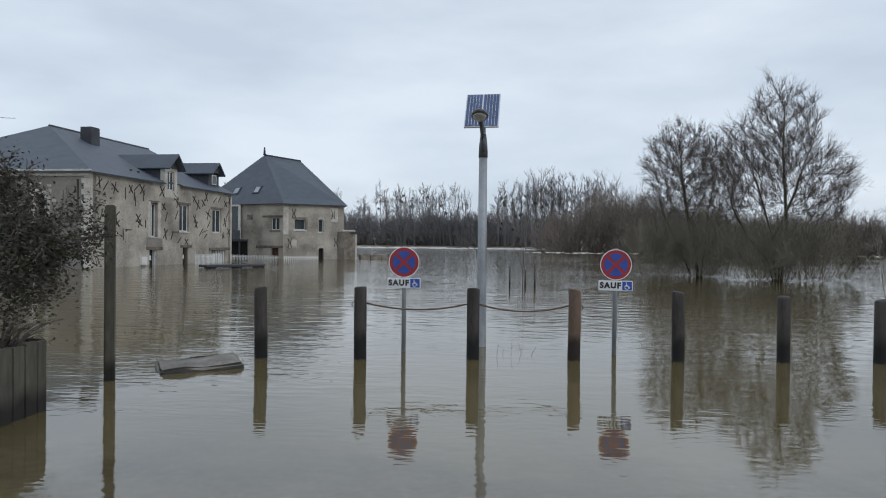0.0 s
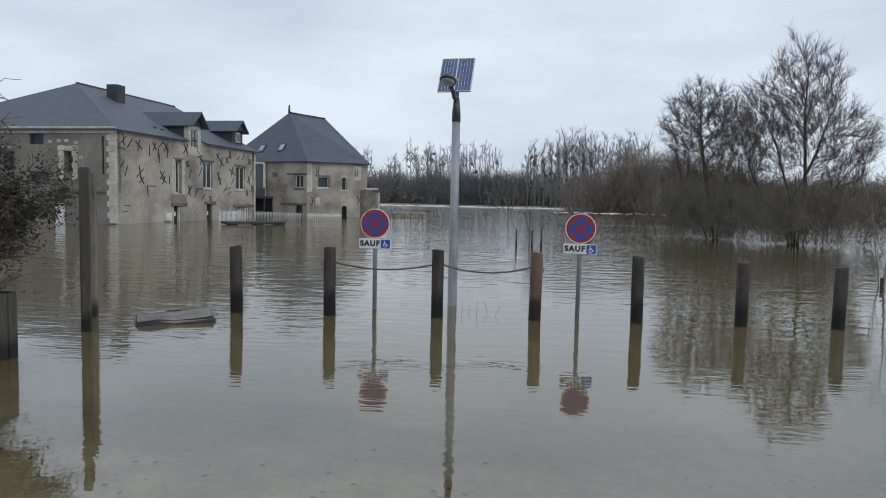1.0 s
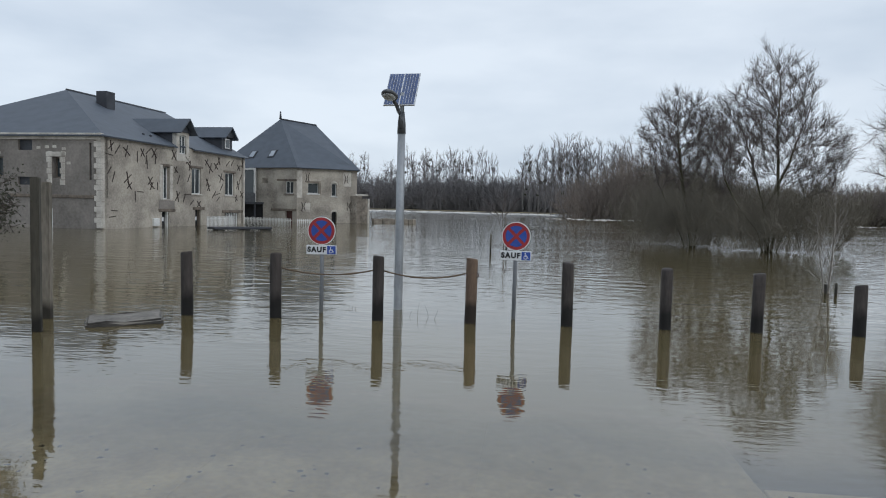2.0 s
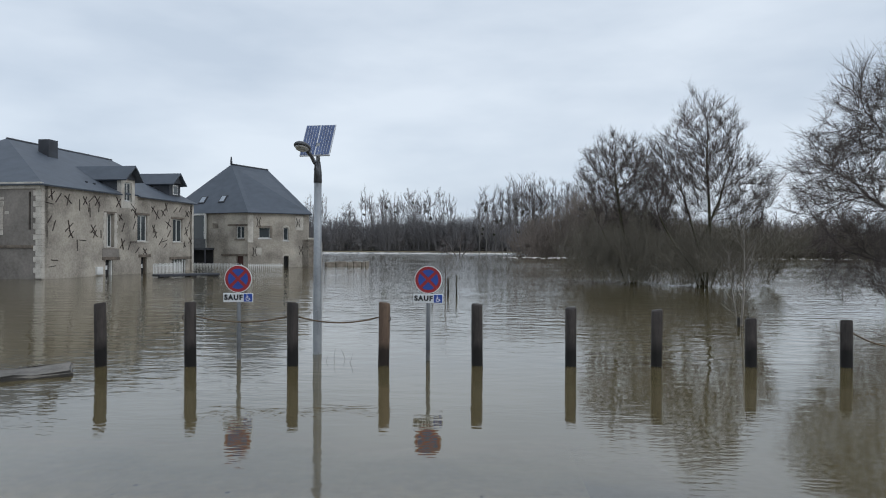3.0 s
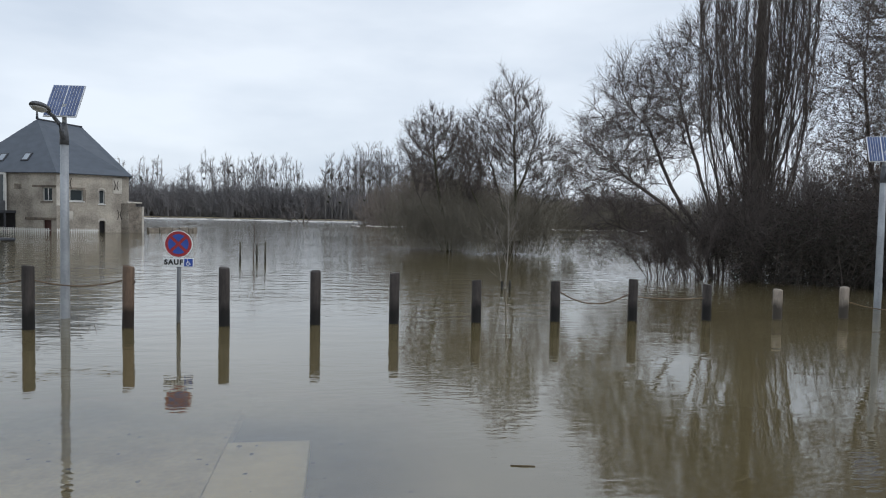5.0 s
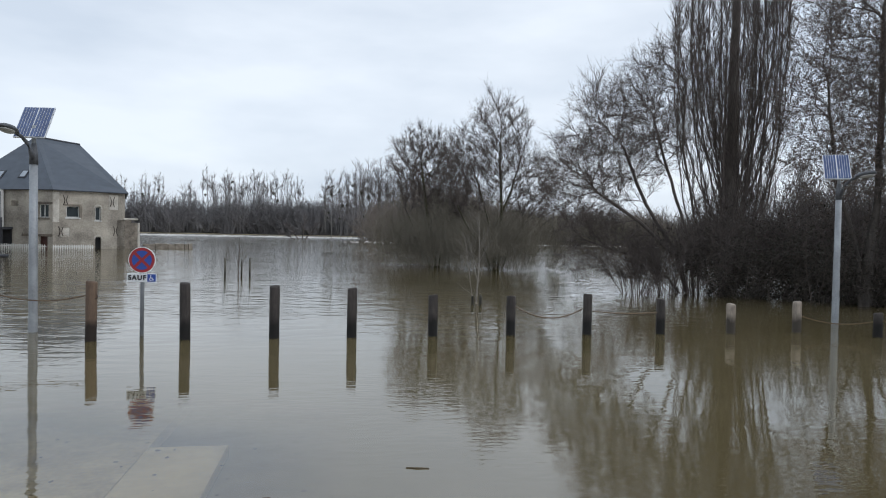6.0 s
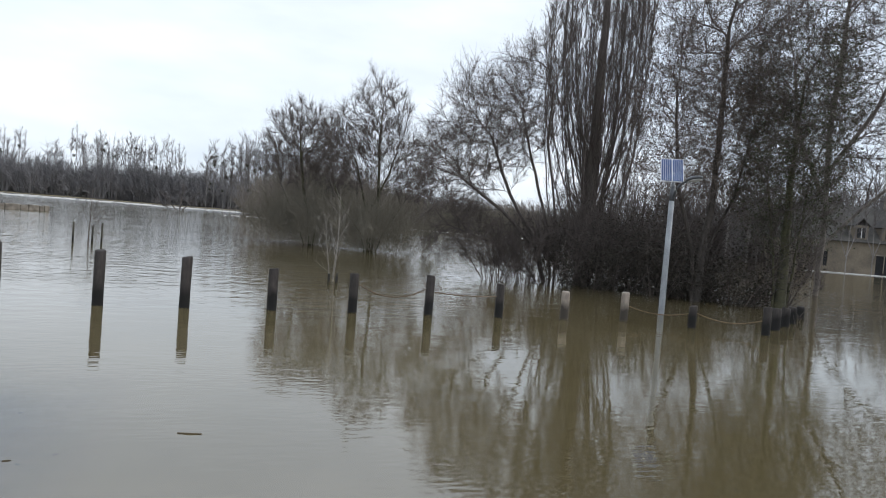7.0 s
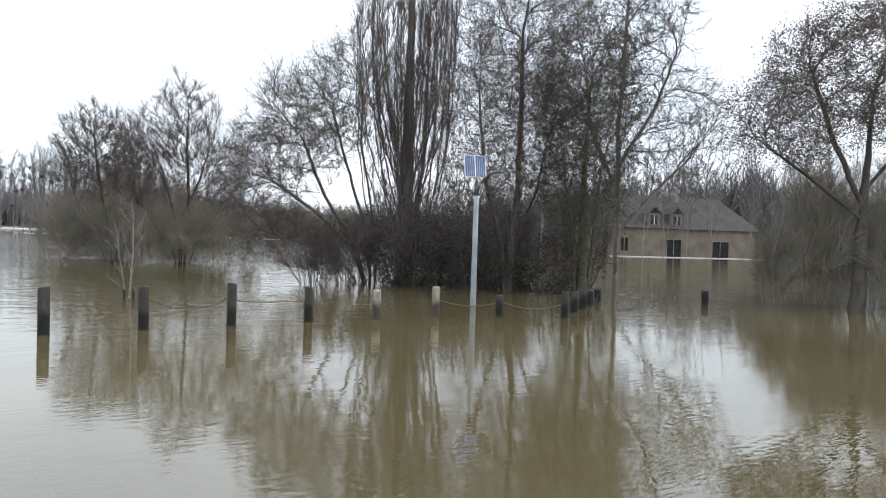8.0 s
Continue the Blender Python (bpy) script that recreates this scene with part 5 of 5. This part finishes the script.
crown_tree("leaning_willow", 31, (17.8, 19.8, 0), [[(0, 0, -0.6), (-0.7, 0, 1.4), (-1.9, -0.1, 3.0), (-2.7, -0.1, 4.8)], [(0.1, 0.1, -0.6), (-0.3, 0, 2.0), (-1.0, 0.2, 4.2), (-1.5, 0.3, 6.0)], [(-0.1, 0, -0.6), (-1.2, 0.2, 0.9), (-2.6, 0.2, 1.35), (-3.8, 0.1, 1.7)],
           [(-0.1, -0.1, -0.6), (-0.9, -0.4, 1.2), (-2.4, -0.7, 2.4), (-3.9, -0.8, 3.3)], [(0.2, 0, -0.6), (0.1, 0.2, 2.4), (-0.4, 0.3, 5.0), (-0.4, 0.2, 7.2)], [(0, 0, -0.6), (-1.3, -0.2, 0.45), (-2.8, -0.3, 0.55)]],
           [((-2.8, -0.2, 5.0), (1.9, 1.5, 2.3), 0.36), ((-3.9, -0.1, 3.5), (1.8, 1.5, 1.9), 0.28), ((-1.2, 0.2, 6.4), (1.2, 1.2, 2.4), 0.22), ((-2.9, -0.1, 1.3), (2.0, 1.2, 0.9), 0.14)], BARK, TWIG,
           "bare willow whose limbs sweep out over the water", 2900, 0.24, 1.6, 0.28, 0.05, 0.0075, (4, 0.85, 0.006, 0.10), 4)
upright = [[(0, 0, -0.6), (0.02, 0, 5.0), (0.05, 0, 10.0), (0.1, 0, 17.0)]]
for k in range(40):
    a, far = k * 2.4, 0.35 + 1.9 * math.sqrt(((k * 17) % 40) / 40)
    c, d = math.cos(a) * far, math.sin(a) * far
    z = (k * 7) % 10 * 0.55 - 0.5
    top = z + 7.5 + (k * 11) % 8 * 0.75
    upright.append([(c * 0.16, d * 0.16, z), (c * 0.5, d * 0.5, z + 1.5), (c * 0.8, d * 0.8, z + 3.4), (c * 0.97, d * 0.97, z + 5.6), (c * 1.0, d * 1.0, top)])
crown_tree("lombardy_poplar", 32, (19.9, 21.2, 0), upright, [((0, 0, 9.6), (2.2, 2.2, 8.4), 1.0)], BARK_GREY, TWIG,
           "tall bare poplar with many upright stems in the flood", 2600, 0.34, 0.8, 0.22, 1.2, 0.0082, (4, 0.9, 0.0066, 1.0), 3, girth=0.34)
crown_tree("alder", 33, (20.7, 15.5, 0), [[(0, 0, -0.6), (0.05, 0, 1.2), (0.3, 0, 3.2), (0.4, 0.1, 6.0), (0.3, 0, 8.6)], [(-0.1, 0, -0.6), (-0.2, 0.1, 1.6), (-0.9, 0.2, 3.6), (-1.2, 0.2, 6.0)], [(0.1, 0.1, -0.6), (0.5, 0.2, 1.8), (1.2, 0.1, 3.4), (1.5, 0, 5.2)]],
           [((0.1, 0, 8.2), (2.2, 2.2, 3.6), 0.42), ((-1.0, 0, 5.4), (1.7, 1.7, 2.8), 0.3), ((1.3, 0, 5.2), (1.6, 1.7, 2.8), 0.28)], BARK_DARK, TWIG,
           "bushy alder with withered leaves in the flood", 4000, 0.25, 1.7, 0.28, 0.06, 0.0065, (4, 0.55, 0.0058, 0.2), 3, (32000, 0.03, 0.22, LEAF_BROWN, "sparse withered leaves"), girth=0.15)
crown_tree("alder", 34, (22.7, 14.2, 0), [[(0, 0, -0.6), (0.05, 0, 1.6), (0.1, 0.1, 4.2), (0.2, 0, 7.4)], [(-0.1, 0, -0.6), (-0.3, 0.1, 1.8), (-0.8, 0.1, 4.0)], [(0.2, 0, -0.6), (0.5, 0, 2.0), (0.8, 0, 4.4)]],
           [((0.1, 0, 6.6), (1.7, 1.7, 3.4), 0.5), ((0.0, 0, 4.0), (1.6, 1.6, 2.4), 0.5)], BARK_MOSS, TWIG,
           "bushy alder with ivy and withered leaves", 2800, 0.25, 1.7, 0.28, 0.06, 0.0065, (4, 0.55, 0.0058, 0.2), 3, (24000, 0.034, 0.24, LEAF_DARK, "dark ivy leaves"), girth=0.18)
crown_tree("ash_tree", 35, (31.0, 20.6, 0), [[(0, 0, -0.6), (0.1, 0, 3.0), (0.0, 0.1, 7.0), (0.2, 0, 11.0), (0.3, 0, 14.0)], [(0.1, 0, 2.2), (1.8, -0.4, 4.0), (3.6, -0.8, 5.6)], [(0, 0, 4.0), (-1.6, 0.3, 7.0), (-2.0, 0.3, 9.6)], [(0.1, 0, 5.4), (2.0, -0.3, 8.2), (3.2, -0.5, 11.0)]],
           [((0.2, 0, 12.2), (3.4, 3.2, 4.2), 0.4), ((3.0, -0.6, 7.2), (3.0, 2.6, 3.4), 0.32), ((-2.0, 0.2, 8.2), (2.4, 2.4, 3.4), 0.28)], BARK_GREY, TWIG,
           "tall bare ash tree with long curving limbs", 3200, 0.34, 2.4, 0.42, 0.07, 0.0105, (3, 0.85, 0.0085, 0.2), 4)
crown_tree("oak", 36, (27.3, 7.8, 0), [[(0, 0, -0.6), (0.05, 0, 1.6), (0.15, 0, 3.6), (0.5, 0, 6.4)], [(0.05, 0, 3.0), (-0.7, 0.4, 4.6), (-1.3, 0.8, 6.6)], [(0.1, 0, 3.4), (1.2, -0.5, 4.8), (2.2, -1.0, 6.2)], [(0.0, 0, 2.6), (-1.2, 0.9, 3.8), (-2.4, 1.7, 4.8)]],
           [((-0.4, 0.2, 6.9), (2.5, 2.5, 1.9), 0.5), ((-1.7, 1.2, 5.4), (1.7, 1.7, 1.5), 0.28), ((1.7, -0.9, 5.9), (2.0, 2.0, 1.8), 0.22)], BARK_DARK, TWIG,
           "spreading tree that keeps its brown leaves", 2600, 0.24, 1.7, 0.27, 0.06, 0.0075, (3, 0.42, 0.0058, 0.15), 3, (52000, 0.032, 0.22, LEAF_BROWN, "withered brown leaves"), girth=0.24)


def bramble(name, seed, spots, mat, stemmat, label, size, per, foot=-0.2):
    """A mound of briars: arching stems and small leaves."""
    rng = random.Random(seed)
    root = thing(name, (spots[0][0], spots[0][1], 0), label, "bush")
    lines = []
    for x, y, h, r in spots:
        for _ in range(46):
            a, q = rng.uniform(0, 6.283), math.sqrt(rng.random())
            p = Vector((x + math.cos(a) * q * r * 0.6, y + math.sin(a) * q * r * 0.6, foot))
            w = Vector((math.cos(a) * 0.6, math.sin(a) * 0.6, 1.0))
            lines.append((wander(rng, p, w, h * rng.uniform(0.6, 1.35), 6, 0.22, -0.07), [0.014, 0.012, 0.010, 0.008, 0.007, 0.006, 0.005]))
    tagged(raw("briar", *limbs(lines, 3), stemmat, root), kind="stuff")
    v, f = [], []
    leaves_on(rng, lines, per * len(spots), size, 0.16, v, f)
    tagged(raw("foliage", v, f, mat, root), kind="stuff")


bramble("bramble_thicket", 51, [(18.4, 18.3, 2.7, 1.1), (19.6, 18.1, 3.2, 1.5), (20.3, 17.0, 2.9, 1.4), (21.2, 16.4, 2.4, 1.2), (21.9, 15.4, 2.2, 1.2)], LEAF_BRAMBLE, TWIG, "dark bramble thicket at the foot of the trees", 0.045, 5200)
thicket("bare_undergrowth", 52, [(26.2, 9.6, 2.2, 0.8), (27.4, 9.2, 3.6, 1.2), (28.2, 8.4, 4.2, 1.4), (29.4, 7.6, 4.2, 1.5), (30.6, 6.6, 4.0, 1.5), (29.0, 9.6, 5.4, 1.8), (31.5, 8.6, 5.8, 2.0), (32.5, 6.8, 5.6, 2.0)], TWIG_OLIVE, "tangled bare brown undergrowth below the brown-leaved tree", 0.006, 34, 60, low=0.05, reach=0.3)
thicket("bare_undergrowth", 54, [(15.4, 19.3, 1.5, 1.1), (16.3, 19.0, 2.2, 1.2), (17.2, 19.2, 2.7, 1.2), (18.1, 18.9, 3.2, 1.3), (18.9, 19.2, 3.6, 1.3), (19.8, 19.4, 3.4, 1.2), (20.8, 18.6, 3.6, 1.4), (21.6, 17.4, 3.4, 1.3), (22.6, 18.8, 4.2, 1.6), (24.0, 15.6, 3.4, 1.1)], TWIG, "tangled bare undergrowth among the tall trees", 0.0065, 34, 40, low=0.0, reach=0.3)
bramble("shore_weeds", 53, [(-3.92, 6.15, 0.4, 0.3), (-4.2, 5.7, 0.4, 0.5), (-4.8, 6.0, 0.45, 0.5), (-3.95, 5.0, 0.35, 0.35), (-4.4, 4.6, 0.4, 0.5)], LEAF_GREEN, TWIG, "low weeds on the planked bank", 0.022, 420, 0.57)

# leafy shrub leaning over the planked bank
SHRUB_STYLE = dict(steps=(7, 6, 4, 3), bend=(0.08, 0.2, 0.28, 0.3), rise=(0.02, 0.02, 0.0, -0.01), count=(9, 9, 7), start=(0.55, 0.15, 0.1),
                   angle=(58, 45, 45), ratio=(0.42, 0.45, 0.5), taper=(0.3, 0.4, 0.4), thin=(0.5, 0.5, 0.5), least=0.0035)
tree("leaning_shrub", 41, (-4.7, 5.95, 0.62), [((0.48, 0.15, 1), 1.9, 0.04), ((0.18, 0.2, 1), 1.9, 0.028), ((-0.25, 0.1, 1), 1.9, 0.028), ((0.7, 0.1, 0.9), 1.6, 0.022)], SHRUB_STYLE, BARK, TWIG,
     "shrub with sparse olive and brown leaves leaning over the water", (15000, 0.022, 0.07, LEAF_GREEN, "small olive-brown leaves"), "shrub")
tree("bare_tree", 43, (-10.8, 11.8, 0), [((0.12, 0.0, 1), 5.4, 0.1), ((0.4, -0.1, 1), 4.6, 0.07)], OPEN_STYLE, BARK, TWIG, "bare tree behind the planked bank")

# slatted fence behind the shrub
slats = thing("slat_fence", (-6.0, 8.5, 0), "old thin-slatted wooden fence in the flood", "fence")
for i in range(7):
    part("slat", block(-7.2 + i * 0.13, -7.2 + i * 0.13 + 0.05, 9.2, 9.22, -0.6, 0.95 + 0.03 * math.sin(i * 2.1)), POLEWOOD, slats)
part("rail", block(-7.25, -6.3, 9.225, 9.26, 0.55, 0.62), POLEWOOD, slats)

# ---- woods across the flood ----
rngw = random.Random(90)


def scrub_height(x):
    """The skyline of the brown scrub: it climbs to a hump and falls away."""
    if x < 24:
        return 6.5 + 9.5 * max(0.0, min(1.0, (x - 10) / 12))
    return max(8.5, 16.0 - 0.30 * (x - 24))


spots = []
for _ in range(190):
    x = rngw.uniform(11, 78)
    back = rngw.uniform(0, 22)
    spots.append((x + 0.03 * back, 139 + back + rngw.uniform(-1, 1), scrub_height(x) * rngw.uniform(0.72, 1.05), rngw.uniform(3.0, 4.8)))
thicket("brown_scrub", 91, spots, TWIG_BROWN, "brown bare scrub standing in the flood", 0.034, 28, 17)
spots = [(rngw.uniform(26, 110), 134 + rngw.uniform(0, 10), rngw.uniform(4.6, 7.6), rngw.uniform(2.4, 3.8)) for _ in range(90)]
thicket("olive_scrub", 92, spots, TWIG_OLIVE, "dull olive and brown bare scrub in the flood", 0.034, 24, 14)
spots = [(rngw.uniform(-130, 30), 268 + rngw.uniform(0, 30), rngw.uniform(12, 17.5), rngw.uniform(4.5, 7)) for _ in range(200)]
# haze over the far bank comes from the paled twig colour
thicket("far_undergrowth", 93, spots, TWIG_HAZE, "undergrowth below far poplars, greyed for distance haze", 0.085, 20, 19)
spots = []
for i in range(180):
    t = rngw.random() if i < 45 else rngw.uniform(0.26, 0.76)
    spots.append((48 + 80 * t + rngw.uniform(0, 14), 92 - 58 * t + rngw.uniform(0, 16), rngw.uniform(8, 14) * (1.25 if t > 0.5 else 1.0), rngw.uniform(2.5, 4.5)))
thicket("far_scrub", 94, spots, TWIG_FAR, "grey-brown bare woods behind the far house", 0.05, 20, 14)
spots = [(rngw.gauss(13.6, 1.5), 33.4 + rngw.gauss(0, 0.9), rngw.uniform(2.6, 4.0), rngw.uniform(1.2, 1.9)) for _ in range(14)] + [(rngw.gauss(10.8, 1.2), 36.4 + rngw.gauss(0, 0.9), rngw.uniform(2.6, 4.2), rngw.uniform(1.2, 1.9)) for _ in range(14)]
thicket("drowned_scrub", 96, spots, TWIG_OLIVE, "low olive scrub round the drowned trees", 0.0068, 18, 44, low=0.1, reach=0.26)
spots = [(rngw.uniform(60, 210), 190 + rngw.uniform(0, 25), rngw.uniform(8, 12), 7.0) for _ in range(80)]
# haze-coloured twigs again, no real haze in the air
thicket("distant_woods", 98, spots, TWIG_HAZE, "bare woods beyond the flood, greyed for distance haze", 0.08, 20, 10)

# far poplars, four kinds repeated along the bank; their colours carry the distance haze
kinds = []
for k in range(4):
    lean = 0.5 * (k % 3 - 1)
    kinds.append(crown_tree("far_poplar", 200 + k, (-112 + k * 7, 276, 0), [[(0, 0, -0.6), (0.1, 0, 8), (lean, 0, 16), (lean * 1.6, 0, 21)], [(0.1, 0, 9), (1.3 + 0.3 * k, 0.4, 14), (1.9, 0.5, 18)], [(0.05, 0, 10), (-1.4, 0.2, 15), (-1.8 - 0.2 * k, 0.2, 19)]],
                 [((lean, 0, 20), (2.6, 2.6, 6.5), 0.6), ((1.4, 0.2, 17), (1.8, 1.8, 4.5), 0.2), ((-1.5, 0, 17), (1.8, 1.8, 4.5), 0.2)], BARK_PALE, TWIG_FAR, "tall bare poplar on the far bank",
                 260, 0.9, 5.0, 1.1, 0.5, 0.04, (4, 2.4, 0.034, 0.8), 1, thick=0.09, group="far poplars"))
standing = []
for i, x in enumerate((-104, -96, -90, -84, -80, -76, -71, -66, -56, -47.5, -44.5, -41, -38.5, -36, -33, -30.5, -27, -24, -22, -17, -11.5)):
    s = rngw.uniform(0.88, 1.0) if x > -50 else rngw.uniform(0.7, 0.9)
    y = 272 + rngw.uniform(0, 12)
    standing.append((x, y, s))
    copy_thing(kinds[i % 4], pose(x, y, 0, 0, 0, rngw.uniform(0, 360)) @ Matrix.Scale(s, 4))
near_kinds = []
for k in range(3):
    near_kinds.append(crown_tree("bare_tree", 220 + k, (24 + k * 2, 176, 0), [[(0, 0, -0.6), (0, 0, 5), (0.3 * k, 0, 11), (0.3 * k, 0, 15)], [(0, 0, 4), (1.6, 0.3, 8), (2.2, 0.3, 12)], [(0, 0, 3.5), (-1.5, 0.2, 7), (-2.1, 0.2, 11)]],
                      [((0, 0, 14), (2.6, 2.6, 5.5), 0.5), ((1.8, 0, 11), (2.0, 2.0, 4.5), 0.25), ((-1.8, 0, 10), (2.0, 2.0, 4.5), 0.25)], BARK_PALE, TWIG_FAR, "bare tree behind brown scrub",
                      240, 0.7, 4.0, 0.95, 0.5, 0.03, (4, 1.9, 0.025, 0.8), 1, thick=0.07, group="bare trees behind the scrub"))
tall = []
for i, x in enumerate((1.2, 3.0, 5.4, 7.3, 8.8, 10.1, 11.2, 12.3, 13.6, 14.9, 16.2, 17.7, 19.0, 20.5, 22.0, 24.4, 27.0, 29.0, 32.0)):
    s = 0.9 + 0.18 * min(1.0, max(0.0, (x - 4) / 8)) - 0.012 * max(0.0, x - 17) + rngw.uniform(-0.05, 0.04)
    y = 178 + rngw.uniform(0, 10)
    tall.append((x, y, s))
    copy_thing(near_kinds[i % 3], pose(x, y, 0, 0, 0, rngw.uniform(0, 360)) @ Matrix.Scale(s, 4))
for i in range(14):
    m = pose(40 + i * 5.2 + rngw.uniform(-2, 2), 168 + rngw.uniform(0, 10), 0, 0, 0, rngw.uniform(0, 360)) @ Matrix.Scale(rngw.uniform(0.42, 0.58), 4)
    copy_thing(near_kinds[i % 3], m)
for i in range(22):
    t = i / 21
    m = pose(62 + 58 * t + rngw.uniform(-2, 2), 84 - 44 * t + rngw.uniform(0, 6), 0, 0, 0, rngw.uniform(0, 360)) @ Matrix.Scale(rngw.uniform(0.6, 0.85), 4)
    copy_thing(near_kinds[i % 3], m)

# thin bare trees in the flood before the far house
for i in range(13):
    m = pose(52 + 2.9 * i + rngw.uniform(-1, 1), 52 - 1.1 * i + rngw.uniform(-2, 2), 0, 0, 0, rngw.uniform(0, 360)) @ Matrix.Scale(rngw.uniform(0.38, 0.55), 4)
    copy_thing(near_kinds[i % 3], m)

# pale drift and foam along the foot of the scrub; lumps for the bright river band
lv, lf = [], []
for _ in range(330):
    x = rngw.uniform(6, 110)
    y = 127 - 0.1 * abs(x - 30) + rngw.gauss(0, 4)
    w, d, h = rngw.uniform(0.15, 0.9), rngw.uniform(0.1, 0.35), rngw.uniform(0.02, 0.09)
    i = len(lv)
    lv.extend(((x - w, y, -0.02), (x, y - d, -0.02), (x + w, y, -0.02), (x, y + d, -0.02), (x + rngw.uniform(-0.5, 0.5) * w, y, h)))
    lf.extend(((i, i + 1, i + 4), (i + 1, i + 2, i + 4), (i + 2, i + 3, i + 4), (i + 3, i, i + 4)))
# added pale lumps imitate the sky's gleam on the choppy river
for _ in range(420):
    x, y = rngw.uniform(-75, 10), rngw.uniform(186, 232)
    w, d, h = rngw.uniform(0.5, 2.4), rngw.uniform(0.2, 0.6), rngw.uniform(0.04, 0.16)
    i = len(lv)
    lv.extend(((x - w, y, -0.02), (x, y - d, -0.02), (x + w, y, -0.02), (x, y + d, -0.02), (x + rngw.uniform(-0.5, 0.5) * w, y, h)))
    lf.extend(((i, i + 1, i + 4), (i + 1, i + 2, i + 4), (i + 2, i + 3, i + 4), (i + 3, i, i + 4)))
tagged(raw("drift_line", lv, lf, FOAM), "pale drift along the scrub, pale lumps for bright choppy river water", "foam", kind="stuff")


def mistletoe(x, y, z, r, rng):
    v, f = [], []
    for _ in range(40):
        w = Vector((rng.gauss(0, 1), rng.gauss(0, 1), rng.gauss(0, 0.9))).normalized()
        p = Vector((x, y, z))
        sweep([p, p + w * r * 0.6, p + w * r * rng.uniform(0.8, 1.1) + Vector((0, 0, -0.1 * r))], [r * 0.09, r * 0.09, r * 0.05], 3, v, f)
    tagged(raw("mistletoe", v, f, MISTLE), "dark ball of mistletoe in a bare poplar", "mistletoe", "mistletoe balls")


for i, (x, y, s) in enumerate(standing):
    for _ in range(2 if i % 3 == 0 else 1 if i % 3 == 1 else 0):
        mistletoe(x + rngw.uniform(-1.2, 1.2), y, rngw.uniform(9, 22) * s, rngw.uniform(0.6, 1.0), rngw)
for i, (x, y, s) in enumerate(tall[:9]):
    for _ in range(3 if i < 3 else 1):
        mistletoe(x + rngw.uniform(-0.9, 0.9), y, rngw.uniform(5, 16) * s, rngw.uniform(0.35, 0.7), rngw)

# a low broad tree on the near side of the river
tree("bank_bush", 240, (-3.0, 150, 0), [((-0.7, 0, 0.7), 5, 0.16), ((0.7, 0, 0.8), 5, 0.16), ((0.1, 0, 1), 5.5, 0.18), ((-0.9, 0, 0.35), 5, 0.12)], FAR_STYLE, BARK, TWIG_FAR, "low broad bare bush at the river bank", None, "bush")
